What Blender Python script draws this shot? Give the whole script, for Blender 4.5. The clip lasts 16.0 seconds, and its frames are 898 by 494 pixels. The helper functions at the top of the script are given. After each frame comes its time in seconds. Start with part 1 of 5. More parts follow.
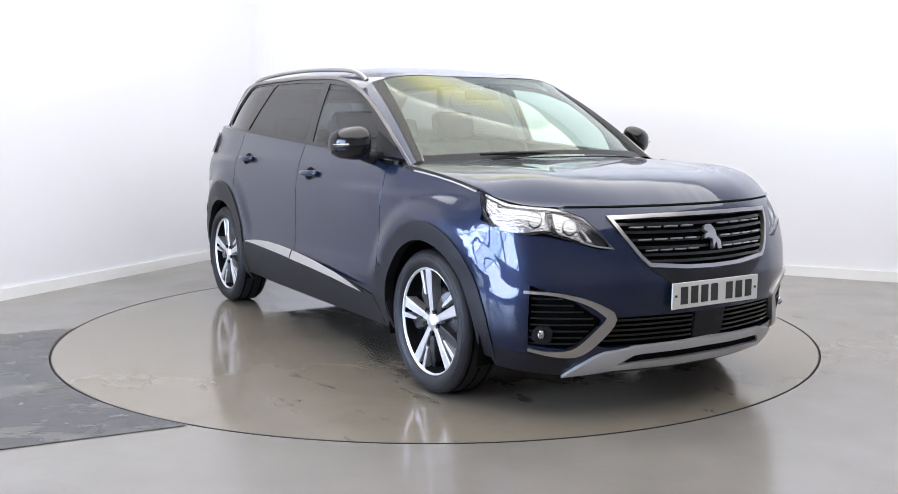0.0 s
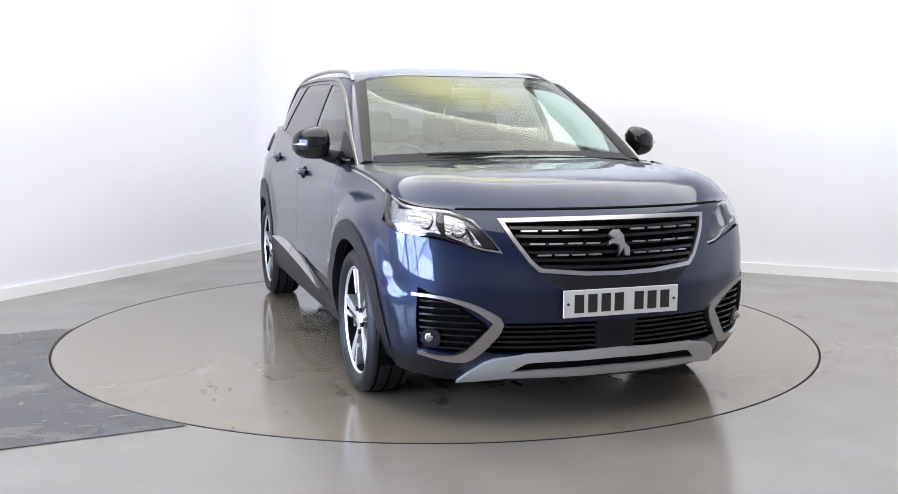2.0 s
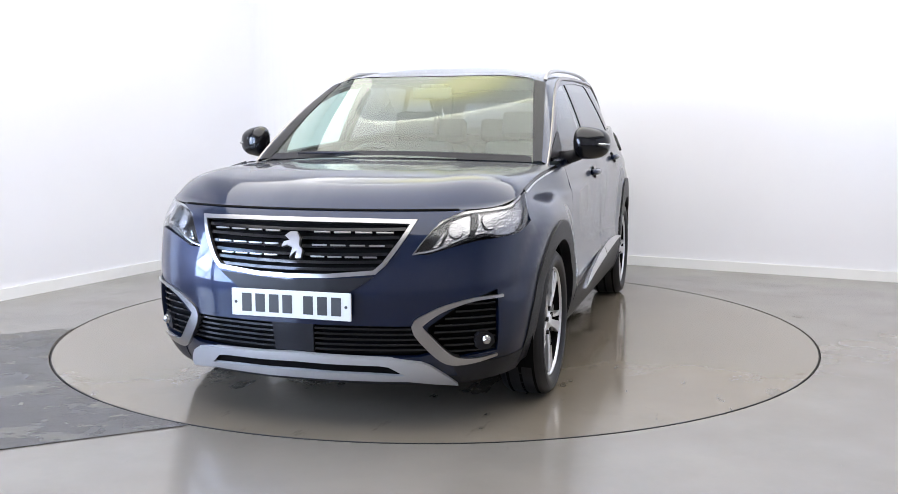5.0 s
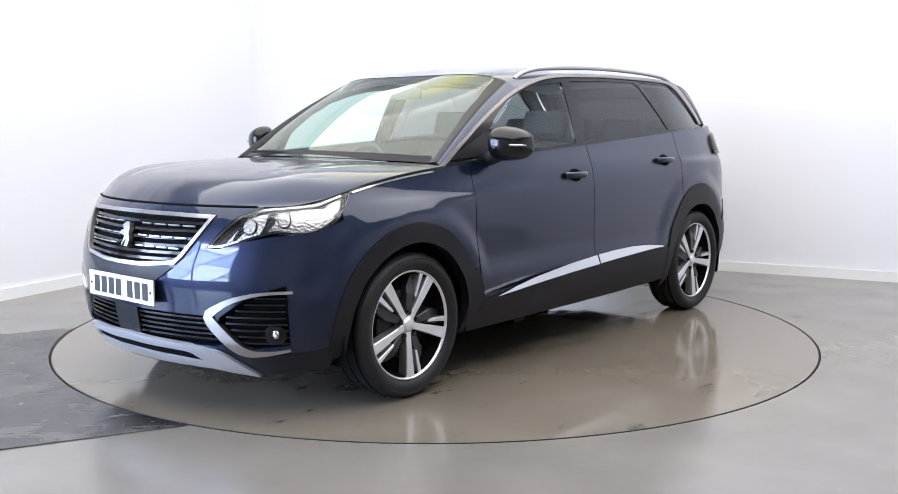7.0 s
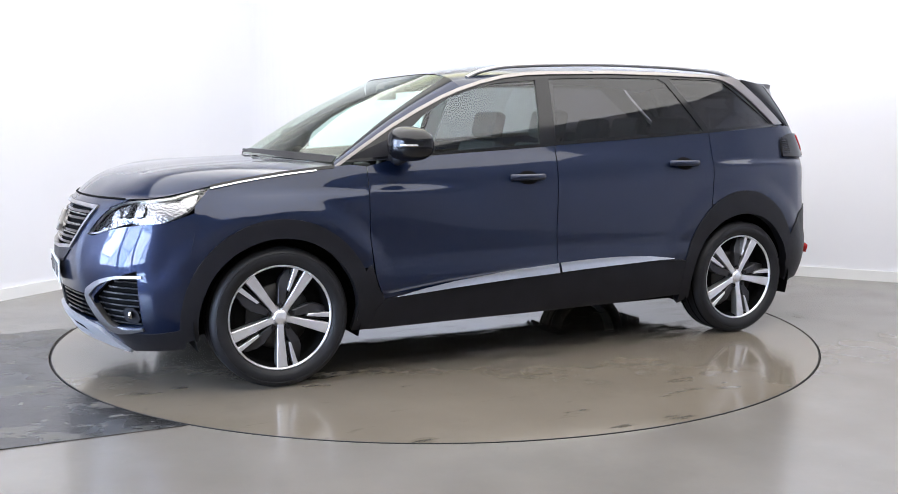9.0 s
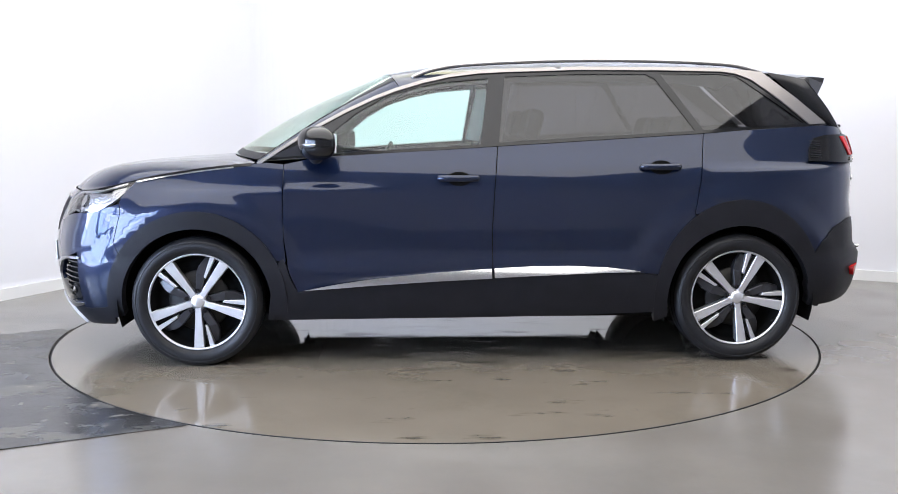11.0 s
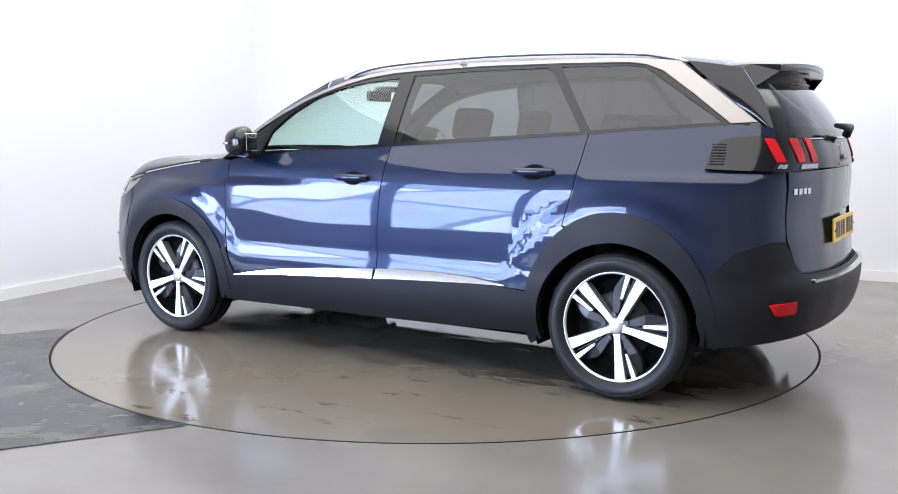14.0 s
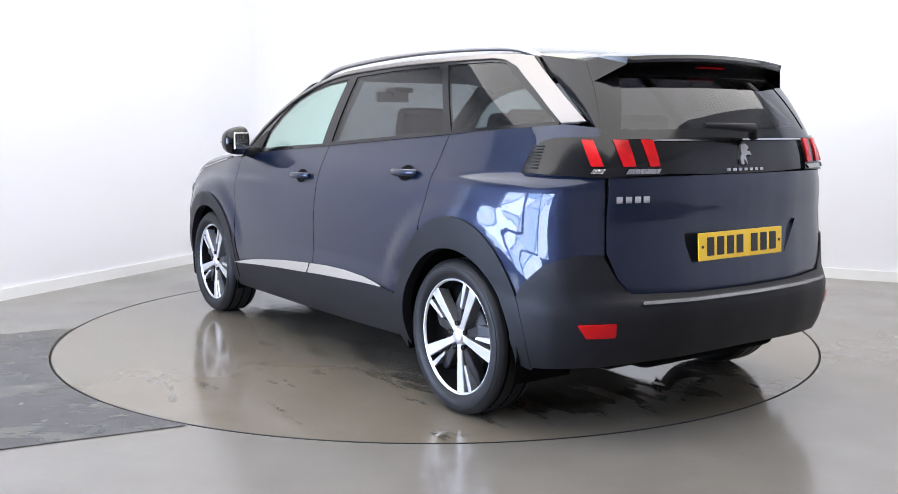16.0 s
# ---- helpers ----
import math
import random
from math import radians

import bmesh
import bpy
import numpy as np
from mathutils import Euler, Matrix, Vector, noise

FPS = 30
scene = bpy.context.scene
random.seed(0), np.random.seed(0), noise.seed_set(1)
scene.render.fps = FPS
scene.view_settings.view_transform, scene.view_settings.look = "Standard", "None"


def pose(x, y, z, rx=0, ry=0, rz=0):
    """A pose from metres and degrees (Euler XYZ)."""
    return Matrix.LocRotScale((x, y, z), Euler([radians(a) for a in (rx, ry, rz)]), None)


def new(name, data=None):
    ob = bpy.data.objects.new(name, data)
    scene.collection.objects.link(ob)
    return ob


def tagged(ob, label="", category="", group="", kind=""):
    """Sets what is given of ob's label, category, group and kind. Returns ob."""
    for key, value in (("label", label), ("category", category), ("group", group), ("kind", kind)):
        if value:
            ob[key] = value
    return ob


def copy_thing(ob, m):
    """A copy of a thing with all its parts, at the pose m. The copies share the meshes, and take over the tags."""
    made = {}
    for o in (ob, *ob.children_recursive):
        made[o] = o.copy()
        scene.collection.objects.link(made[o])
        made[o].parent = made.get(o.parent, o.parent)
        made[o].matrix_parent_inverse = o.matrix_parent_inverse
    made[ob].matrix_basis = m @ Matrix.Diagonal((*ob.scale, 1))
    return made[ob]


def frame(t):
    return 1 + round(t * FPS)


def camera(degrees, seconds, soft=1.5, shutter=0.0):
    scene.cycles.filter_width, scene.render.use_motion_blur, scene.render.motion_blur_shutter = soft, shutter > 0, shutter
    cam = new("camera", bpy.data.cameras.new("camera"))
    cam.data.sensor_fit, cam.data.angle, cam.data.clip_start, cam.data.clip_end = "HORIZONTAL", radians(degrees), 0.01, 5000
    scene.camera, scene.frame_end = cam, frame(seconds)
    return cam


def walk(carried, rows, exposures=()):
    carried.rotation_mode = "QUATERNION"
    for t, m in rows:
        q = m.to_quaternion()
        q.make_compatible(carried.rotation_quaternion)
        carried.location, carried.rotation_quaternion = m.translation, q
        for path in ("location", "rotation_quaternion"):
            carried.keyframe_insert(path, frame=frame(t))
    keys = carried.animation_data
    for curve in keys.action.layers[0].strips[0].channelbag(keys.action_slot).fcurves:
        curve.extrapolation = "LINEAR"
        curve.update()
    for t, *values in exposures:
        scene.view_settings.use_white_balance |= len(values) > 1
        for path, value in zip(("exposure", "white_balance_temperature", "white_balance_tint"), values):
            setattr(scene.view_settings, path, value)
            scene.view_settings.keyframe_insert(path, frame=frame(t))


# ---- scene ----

from mathutils.geometry import delaunay_2d_cdt

# ---------- camera: stands still on its tripod ----------
cam = camera(50.55, 16.0, soft=0.85)
EYE = pose(0, -5.864, 1.2366, 90 - 7.17, 0, -0.742)
walk(cam, [(0, EYE), (16, EYE)], exposures=[(0, 0.0), (16, 0.0)])

# turntable and car heading, degrees, by time
HEADING = [(0, -58.88), (0.5, -59.79), (1, -62.33), (1.5, -66.24), (2, -72.0), (2.5, -77.7), (3, -83.75), (3.5, -89.46), (4, -95.58),
           (5, -107.3), (6, -119.2), (6.5, -125.07), (7, -131.25), (7.5, -136.95), (8, -142.95), (8.5, -148.55), (9, -154.65), (10, -166.35),
           (11, -178.05), (11.5, -183.91), (12, -189.66), (12.5, -195.3), (13, -201.08), (13.5, -206.74), (14, -212.58), (14.5, -218.22),
           (15, -224.2), (15.5, -229.88), (16, -235.95)]

# ---------- world and light ----------
world = bpy.data.worlds.new("world")
scene.world = world
world.use_nodes = True
world.node_tree.nodes["Background"].inputs[0].default_value = (0.75, 0.86, 1.0, 1)
world.node_tree.nodes["Background"].inputs[1].default_value = 1.2


def area(name, x, y, z, w, h, power, color=(1, 1, 1), rx=0, ry=0, rz=0):
    d = bpy.data.lights.new(name, "AREA")
    d.shape, d.size, d.size_y, d.energy, d.color = "RECTANGLE", w, h, power, color
    ob = new(name, d)
    ob.matrix_world = pose(x, y, z, rx, ry, rz)
    return ob


# the ceiling is one bright diffusing sheet, lighting the whole studio
area("ceiling_lamp", 0.3, -1.3, 3.66, 7.2, 7.2, 508, (1.0, 0.976, 0.955), 0, 0, -27)


# ---------- materials ----------
def mat(name, color=(0.5, 0.5, 0.5), rough=0.5, metal=0.0, coat=0.0, emit=None, strength=0.0, bump=0.0, scale=50.0, vary=0.0, spec=0.5, vscale=3.0, rvary=0.0):
    m = bpy.data.materials.new(name)
    m.use_nodes = True
    nt = m.node_tree
    b = nt.nodes["Principled BSDF"]
    b.inputs["Base Color"].default_value = (*color, 1)
    b.inputs["Roughness"].default_value = rough
    b.inputs["Metallic"].default_value = metal
    b.inputs["Coat Weight"].default_value = coat
    b.inputs["Coat Roughness"].default_value = 0.03
    b.inputs["Specular IOR Level"].default_value = spec
    if emit:
        b.inputs["Emission Color"].default_value = (*emit, 1)
        b.inputs["Emission Strength"].default_value = strength
    if vary or bump or rvary:
        tc = nt.nodes.new("ShaderNodeTexCoord")
    if vary or rvary:
        n = nt.nodes.new("ShaderNodeTexNoise")
        n.inputs["Scale"].default_value, n.inputs["Detail"].default_value = vscale, 8
        nt.links.new(tc.outputs["Object"], n.inputs["Vector"])
        if vary:
            r = nt.nodes.new("ShaderNodeValToRGB")
            r.color_ramp.elements[0].position, r.color_ramp.elements[1].position = 0.3, 0.7
            r.color_ramp.elements[0].color = (*[c * (1 - vary) for c in color], 1)
            r.color_ramp.elements[1].color = (*[min(1, c * (1 + vary)) for c in color], 1)
            nt.links.new(n.outputs["Fac"], r.inputs["Fac"])
            nt.links.new(r.outputs["Color"], b.inputs["Base Color"])
        if rvary:
            q = nt.nodes.new("ShaderNodeMapRange")
            q.inputs[1].default_value, q.inputs[2].default_value = 0.3, 0.7
            q.inputs[3].default_value, q.inputs[4].default_value = rough - rvary, rough + rvary
            nt.links.new(n.outputs["Fac"], q.inputs[0])
            nt.links.new(q.outputs[0], b.inputs["Roughness"])
    if bump:
        n2 = nt.nodes.new("ShaderNodeTexNoise")
        n2.inputs["Scale"].default_value, n2.inputs["Detail"].default_value = scale, 4
        nt.links.new(tc.outputs["Object"], n2.inputs["Vector"])
        bp = nt.nodes.new("ShaderNodeBump")
        bp.inputs["Strength"].default_value, bp.inputs["Distance"].default_value = bump, 0.002
        nt.links.new(n2.outputs["Fac"], bp.inputs["Height"])
        nt.links.new(bp.outputs["Normal"], b.inputs["Normal"])
    return m


def glass(name, tint, rough=0.0, low=0.05, sheen=(1, 1, 1)):
    """A thin pane: tinted, with a reflection that grows towards grazing angles from both sides alike."""
    m = bpy.data.materials.new(name)
    m.use_nodes = True
    nt = m.node_tree
    nt.nodes.clear()
    out = nt.nodes.new("ShaderNodeOutputMaterial")
    mix = nt.nodes.new("ShaderNodeMixShader")
    tr = nt.nodes.new("ShaderNodeBsdfTransparent")
    gl = nt.nodes.new("ShaderNodeBsdfGlossy")
    lw = nt.nodes.new("ShaderNodeLayerWeight")
    lw.inputs[0].default_value = 0.5
    pw = nt.nodes.new("ShaderNodeMath")
    pw.operation, pw.inputs[1].default_value = "POWER", 5.0
    mr = nt.nodes.new("ShaderNodeMapRange")
    mr.inputs[3].default_value, mr.inputs[4].default_value = low, 0.95
    tr.inputs[0].default_value = (*tint, 1)
    gl.inputs["Roughness"].default_value = rough
    gl.inputs["Color"].default_value = (*sheen, 1)
    nt.links.new(lw.outputs["Facing"], pw.inputs[0])
    nt.links.new(pw.outputs[0], mr.inputs[0])
    nt.links.new(mr.outputs[0], mix.inputs[0])
    nt.links.new(tr.outputs[0], mix.inputs[1])
    nt.links.new(gl.outputs[0], mix.inputs[2])
    nt.links.new(mix.outputs[0], out.inputs[0])
    return m


M_WALL = mat("white_wall_paint", (0.785, 0.785, 0.83), 0.6, bump=0.15, scale=90, vary=0.012, vscale=1.2)
M_CEIL = mat("white_ceiling_paint", (0.82, 0.82, 0.8), 0.7, vary=0.02)
M_SKIRT = mat("white_gloss_skirting", (0.8, 0.8, 0.8), 0.35, vary=0.02)
M_FLOOR = mat("grey_resin_floor", (0.169, 0.154, 0.136), 0.2, spec=0.62, coat=0.06, bump=0.05, scale=60, vary=0.07, vscale=2.2, rvary=0.06)
M_DISC = mat("grey_resin_turntable", (0.165, 0.141, 0.110), 0.14, spec=0.66, coat=0.06, bump=0.04, scale=60, vary=0.06, vscale=2.0, rvary=0.05)
M_BLACKSTEEL = mat("worn_black_floor_plate", (0.03, 0.03, 0.031), 0.24, bump=0.2, scale=40, vary=0.5, vscale=2.5, rvary=0.12)
M_GAP = mat("dark_gap", (0.01, 0.01, 0.01), 0.8)
M_PAINT = mat("dark_blue_metallic_paint", (0.0027, 0.0088, 0.032), 0.36, metal=0.65, spec=0.2, coat=0.88, bump=0.03, scale=900)
M_PLASTIC = mat("black_textured_plastic", (0.010, 0.010, 0.0125), 0.42, spec=0.2, bump=0.25, scale=500, vary=0.15, vscale=9)
M_GLOSSBLACK = mat("gloss_black_trim", (0.005, 0.005, 0.006), 0.12, spec=0.4)
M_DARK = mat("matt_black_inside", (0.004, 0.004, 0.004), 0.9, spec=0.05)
M_CHROME = mat("polished_chrome", (0.62, 0.62, 0.62), 0.12, metal=1.0)
M_SATIN = mat("satin_silver_trim", (0.40, 0.39, 0.385), 0.28, metal=1.0)
M_ALLOY = mat("machined_alloy", (0.72, 0.72, 0.73), 0.38, metal=0.9, vary=0.04, vscale=12)
M_ALLOYDARK = mat("dark_grey_wheel_paint", (0.03, 0.03, 0.034), 0.3, metal=0.3, spec=0.5)
M_RUBBER = mat("tyre_rubber", (0.011, 0.011, 0.0125), 0.48, spec=0.3, bump=0.3, scale=200, vary=0.2, vscale=14)
M_RED = mat("red_lamp_lens", (0.45, 0.006, 0.008), 0.2, spec=0.25)
M_SKID = mat("silver_paint", (0.5, 0.5, 0.51), 0.36, metal=0.6)
M_REDGLOW = mat("red_lamp_bar", (0.48, 0.006, 0.009), 0.15, spec=0.35, vary=0.35, vscale=14)
M_LENS = glass("clear_lamp_lens", (0.95, 0.96, 0.98))
M_SCREEN = glass("windscreen_glass", (0.80, 0.91, 0.85), 0.0, 0.085, (0.95, 1.0, 0.9))
M_SIDEGLASS = glass("green_side_glass", (0.74, 0.90, 0.82))
M_PRIVACY = glass("dark_privacy_glass", (0.175, 0.172, 0.18))
M_TAILGLASS = glass("black_tail_glass", (0.1, 0.1, 0.11))
M_PILLARTRIM = mat("brushed_satin_trim", (0.29, 0.272, 0.262), 0.36, metal=1.0)
M_SEAT = mat("dark_grey_seat_cloth", (0.035, 0.035, 0.038), 0.85, spec=0.2, bump=0.4, scale=250, vary=0.2)
M_TRIMGREY = mat("light_grey_headliner", (0.42, 0.41, 0.39), 0.8)
M_DASH = mat("dark_dashboard", (0.03, 0.03, 0.032), 0.6, bump=0.2, scale=300)
M_PLATEW = mat("white_reflective_plate", (0.54, 0.54, 0.51), 0.35)
M_PLATEY = mat("yellow_reflective_plate", (0.85, 0.55, 0.03), 0.3)
M_INK = mat("black_plate_ink", (0.012, 0.012, 0.012), 0.4)
M_MIRROR = mat("mirror_glass", (0.9, 0.9, 0.9), 0.01, metal=1.0)
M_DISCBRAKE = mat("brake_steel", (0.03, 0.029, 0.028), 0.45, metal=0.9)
M_REFLECT = mat("lamp_reflector", (0.42, 0.41, 0.40), 0.1, metal=1.0)
M_DAY = mat("daylight_outside", (0.8, 0.8, 0.8), 1.0, emit=(0.72, 0.85, 1.0), strength=26.0)


def faceted(m, scale, depth):
    """Breaks a reflector's surface into small flat facets."""
    nt = m.node_tree
    tc, vo, bp = nt.nodes.new("ShaderNodeTexCoord"), nt.nodes.new("ShaderNodeTexVoronoi"), nt.nodes.new("ShaderNodeBump")
    vo.inputs["Scale"].default_value = scale
    bp.inputs["Strength"].default_value, bp.inputs["Distance"].default_value = 1.0, depth
    nt.links.new(tc.outputs["Object"], vo.inputs["Vector"])
    nt.links.new(vo.outputs["Distance"], bp.inputs["Height"])
    nt.links.new(bp.outputs["Normal"], nt.nodes["Principled BSDF"].inputs["Normal"])


faceted(M_REFLECT, 95, 0.0022)


def layered(m, seeds):
    """Adds worn patches over a material: (scale, stretch, low, high, colour, roughness) each, by noise."""
    nt = m.node_tree
    b = nt.nodes["Principled BSDF"]
    tc = nt.nodes.new("ShaderNodeTexCoord")
    for scale, stretch, turn, low, high, color, rough in seeds:
        mp = nt.nodes.new("ShaderNodeMapping")
        mp.inputs["Scale"].default_value = (scale, scale * stretch, scale)
        mp.inputs["Rotation"].default_value = (0, 0, radians(turn))
        n = nt.nodes.new("ShaderNodeTexNoise")
        n.inputs["Scale"].default_value, n.inputs["Detail"].default_value, n.inputs["Roughness"].default_value = 1.0, 10, 0.65
        r = nt.nodes.new("ShaderNodeMapRange")
        r.inputs[1].default_value, r.inputs[2].default_value = low, high
        nt.links.new(tc.outputs["Object"], mp.inputs[0])
        nt.links.new(mp.outputs[0], n.inputs["Vector"])
        nt.links.new(n.outputs["Fac"], r.inputs[0])
        for name, val in (("Base Color", (*color, 1)), ("Roughness", rough)):
            mx = nt.nodes.new("ShaderNodeMix")
            mx.data_type = "RGBA" if name == "Base Color" else "FLOAT"
            sock = [i for i in mx.inputs if i.type == ("RGBA" if name == "Base Color" else "VALUE")]
            sock = sock if name == "Base Color" else sock[1:]
            old = b.inputs[name].links[0].from_socket if b.inputs[name].links else None
            if old is not None:
                nt.links.new(old, sock[0])
            else:
                sock[0].default_value = b.inputs[name].default_value
            sock[1].default_value = val
            nt.links.new(r.outputs[0], mx.inputs[0])
            nt.links.new([o for o in mx.outputs if o.type == ("RGBA" if name == "Base Color" else "VALUE")][0], b.inputs[name])
    return m


layered(M_BLACKSTEEL, [(1.3, 2.6, 25, 0.52, 0.66, (0.13, 0.122, 0.105), 0.5), (9.0, 1.4, 25, 0.60, 0.70, (0.2, 0.19, 0.165), 0.55)])
layered(M_FLOOR, [(0.9, 1.0, 0, 0.5, 0.75, (0.14, 0.132, 0.117), 0.27), (7.0, 0.4, 40, 0.68, 0.76, (0.12, 0.115, 0.1), 0.35)])
layered(M_DISC, [(1.1, 1.0, 0, 0.5, 0.72, (0.135, 0.118, 0.09), 0.12), (9.0, 0.35, 10, 0.69, 0.76, (0.11, 0.1, 0.085), 0.3)])


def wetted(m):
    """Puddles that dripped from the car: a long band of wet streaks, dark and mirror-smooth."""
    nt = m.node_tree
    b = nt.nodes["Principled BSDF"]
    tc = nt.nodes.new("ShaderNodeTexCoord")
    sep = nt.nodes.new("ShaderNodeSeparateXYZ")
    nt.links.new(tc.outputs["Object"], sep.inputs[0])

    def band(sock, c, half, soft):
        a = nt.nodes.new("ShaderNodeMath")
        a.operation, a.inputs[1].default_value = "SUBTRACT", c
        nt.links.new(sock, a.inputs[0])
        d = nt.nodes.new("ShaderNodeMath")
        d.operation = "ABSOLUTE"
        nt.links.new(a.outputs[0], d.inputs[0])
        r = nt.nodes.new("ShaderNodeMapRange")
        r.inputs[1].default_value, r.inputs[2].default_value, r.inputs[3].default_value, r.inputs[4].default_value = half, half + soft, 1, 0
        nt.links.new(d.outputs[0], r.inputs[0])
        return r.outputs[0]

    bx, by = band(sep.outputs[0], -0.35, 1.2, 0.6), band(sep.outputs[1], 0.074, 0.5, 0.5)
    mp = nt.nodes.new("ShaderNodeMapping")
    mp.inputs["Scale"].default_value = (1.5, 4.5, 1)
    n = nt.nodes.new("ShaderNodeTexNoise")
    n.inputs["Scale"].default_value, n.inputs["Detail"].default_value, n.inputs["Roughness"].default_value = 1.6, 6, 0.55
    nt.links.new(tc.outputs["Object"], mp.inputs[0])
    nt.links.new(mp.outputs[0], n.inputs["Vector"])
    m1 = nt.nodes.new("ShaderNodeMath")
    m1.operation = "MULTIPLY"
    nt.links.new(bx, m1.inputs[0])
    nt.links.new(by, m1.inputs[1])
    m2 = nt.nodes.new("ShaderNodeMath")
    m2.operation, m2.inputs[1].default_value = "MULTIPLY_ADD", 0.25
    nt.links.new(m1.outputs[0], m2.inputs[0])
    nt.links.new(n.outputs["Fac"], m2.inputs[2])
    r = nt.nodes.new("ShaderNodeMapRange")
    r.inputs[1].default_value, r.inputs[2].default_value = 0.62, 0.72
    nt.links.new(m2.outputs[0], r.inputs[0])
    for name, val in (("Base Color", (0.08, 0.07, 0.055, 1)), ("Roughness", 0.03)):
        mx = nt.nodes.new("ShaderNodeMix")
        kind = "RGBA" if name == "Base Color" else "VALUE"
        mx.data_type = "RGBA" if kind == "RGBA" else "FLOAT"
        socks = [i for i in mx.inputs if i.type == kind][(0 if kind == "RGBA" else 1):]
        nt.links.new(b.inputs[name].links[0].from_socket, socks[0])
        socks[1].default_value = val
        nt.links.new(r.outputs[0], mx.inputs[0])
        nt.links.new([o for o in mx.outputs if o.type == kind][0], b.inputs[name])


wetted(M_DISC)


def yard(m):
    """The bright view outside is broken by darker bays, sills and posts of what stands opposite."""
    nt = m.node_tree
    b = nt.nodes["Principled BSDF"]
    tc = nt.nodes.new("ShaderNodeTexCoord")
    mp = nt.nodes.new("ShaderNodeMapping")
    mp.inputs["Rotation"].default_value = (radians(90), 0, radians(63))
    br = nt.nodes.new("ShaderNodeTexBrick")
    br.inputs["Scale"].default_value, br.inputs["Mortar Size"].default_value = 1.0, 0.05
    br.inputs["Brick Width"].default_value, br.inputs["Row Height"].default_value = 2.1, 1.1
    br.inputs["Color1"].default_value, br.inputs["Color2"].default_value = (0.92, 1.08, 1.45, 1), (0.22, 0.36, 0.64, 1)
    br.inputs["Mortar"].default_value = (0.18, 0.27, 0.42, 1)
    nz = nt.nodes.new("ShaderNodeTexNoise")
    nz.inputs["Scale"].default_value, nz.inputs["Detail"].default_value = 2.5, 5
    mx = nt.nodes.new("ShaderNodeMix")
    mx.data_type, mx.blend_type = "RGBA", "MULTIPLY"
    mx.inputs[0].default_value = 0.55
    cols = [i for i in mx.inputs if i.type == "RGBA"]
    nt.links.new(tc.outputs["Object"], mp.inputs[0])
    nt.links.new(mp.outputs[0], br.inputs["Vector"])
    nt.links.new(tc.outputs["Object"], nz.inputs["Vector"])
    nt.links.new(br.outputs["Color"], cols[0])
    nt.links.new(nz.outputs["Color"], cols[1])
    nt.links.new([o for o in mx.outputs if o.type == "RGBA"][0], b.inputs["Emission Color"])


yard(M_DAY)


# ---------- mesh helpers ----------
def finish(name, bm, material, parent=None, label="", smooth=False, off=None):
    me = bpy.data.meshes.new(name)
    bm.normal_update()
    lay = bm.verts.layers.float_vector.get("vn")
    normals = [Vector(v[lay]) if v[lay].length > 0.5 else v.normal.copy() for v in bm.verts] if lay is not None else None
    bm.to_mesh(me)
    bm.free()
    if normals:
        me.normals_split_custom_set_from_vertices(normals)
    me.materials.append(material)
    if smooth:
        for p in me.polygons:
            p.use_smooth = True
    ob = new(name, me)
    if parent is not None:
        ob.parent = parent
    if label:
        tagged(ob, label)
    return ob


def part(name, bm, material, parent, label="", smooth=False):
    return finish(name, bm, material, parent, label, smooth)


def box(bm, x0, x1, y0, y1, z0, z1, bevel=0.0, m=None):
    r = bmesh.ops.create_cube(bm, size=1.0)
    vs = r["verts"]
    for v in vs:
        v.co = Vector(((x0 + x1) / 2 + v.co.x * (x1 - x0), (y0 + y1) / 2 + v.co.y * (y1 - y0), (z0 + z1) / 2 + v.co.z * (z1 - z0)))
    if m is not None:
        bmesh.ops.transform(bm, matrix=m, verts=vs)
    if bevel:
        es = {e for v in vs for e in v.link_edges}
        bmesh.ops.bevel(bm, geom=list(es), offset=bevel, segments=3, affect="EDGES", profile=0.6)
    return bm


def table(xs, ys, n=400):
    """A smooth curve through the points, as a function."""
    xs, ys = np.array(xs, float), np.array(ys, float)
    m = np.gradient(ys, xs)
    q = np.linspace(xs[0], xs[-1], n)
    k = np.clip(np.searchsorted(xs, q) - 1, 0, len(xs) - 2)
    h = xs[k + 1] - xs[k]
    t = (q - xs[k]) / h
    v = (2 * t**3 - 3 * t**2 + 1) * ys[k] + (t**3 - 2 * t**2 + t) * h * m[k] + (-2 * t**3 + 3 * t**2) * ys[k + 1] + (t**3 - t**2) * h * m[k + 1]
    vals, x0, x1 = v.tolist(), float(xs[0]), float(xs[-1])

    def at(x):
        k = min(max((x - x0) / (x1 - x0), 0.0), 1.0) * (n - 1)
        i = min(n - 2, int(k))
        return vals[i] + (vals[i + 1] - vals[i]) * (k - i)
    return at


def inside(p, poly):
    x, y = p
    c = False
    j = len(poly) - 1
    for i in range(len(poly)):
        xi, yi = poly[i]
        xj, yj = poly[j]
        if (yi > y) != (yj > y) and x < (xj - xi) * (y - yi) / (yj - yi) + xi:
            c = not c
        j = i
    return c


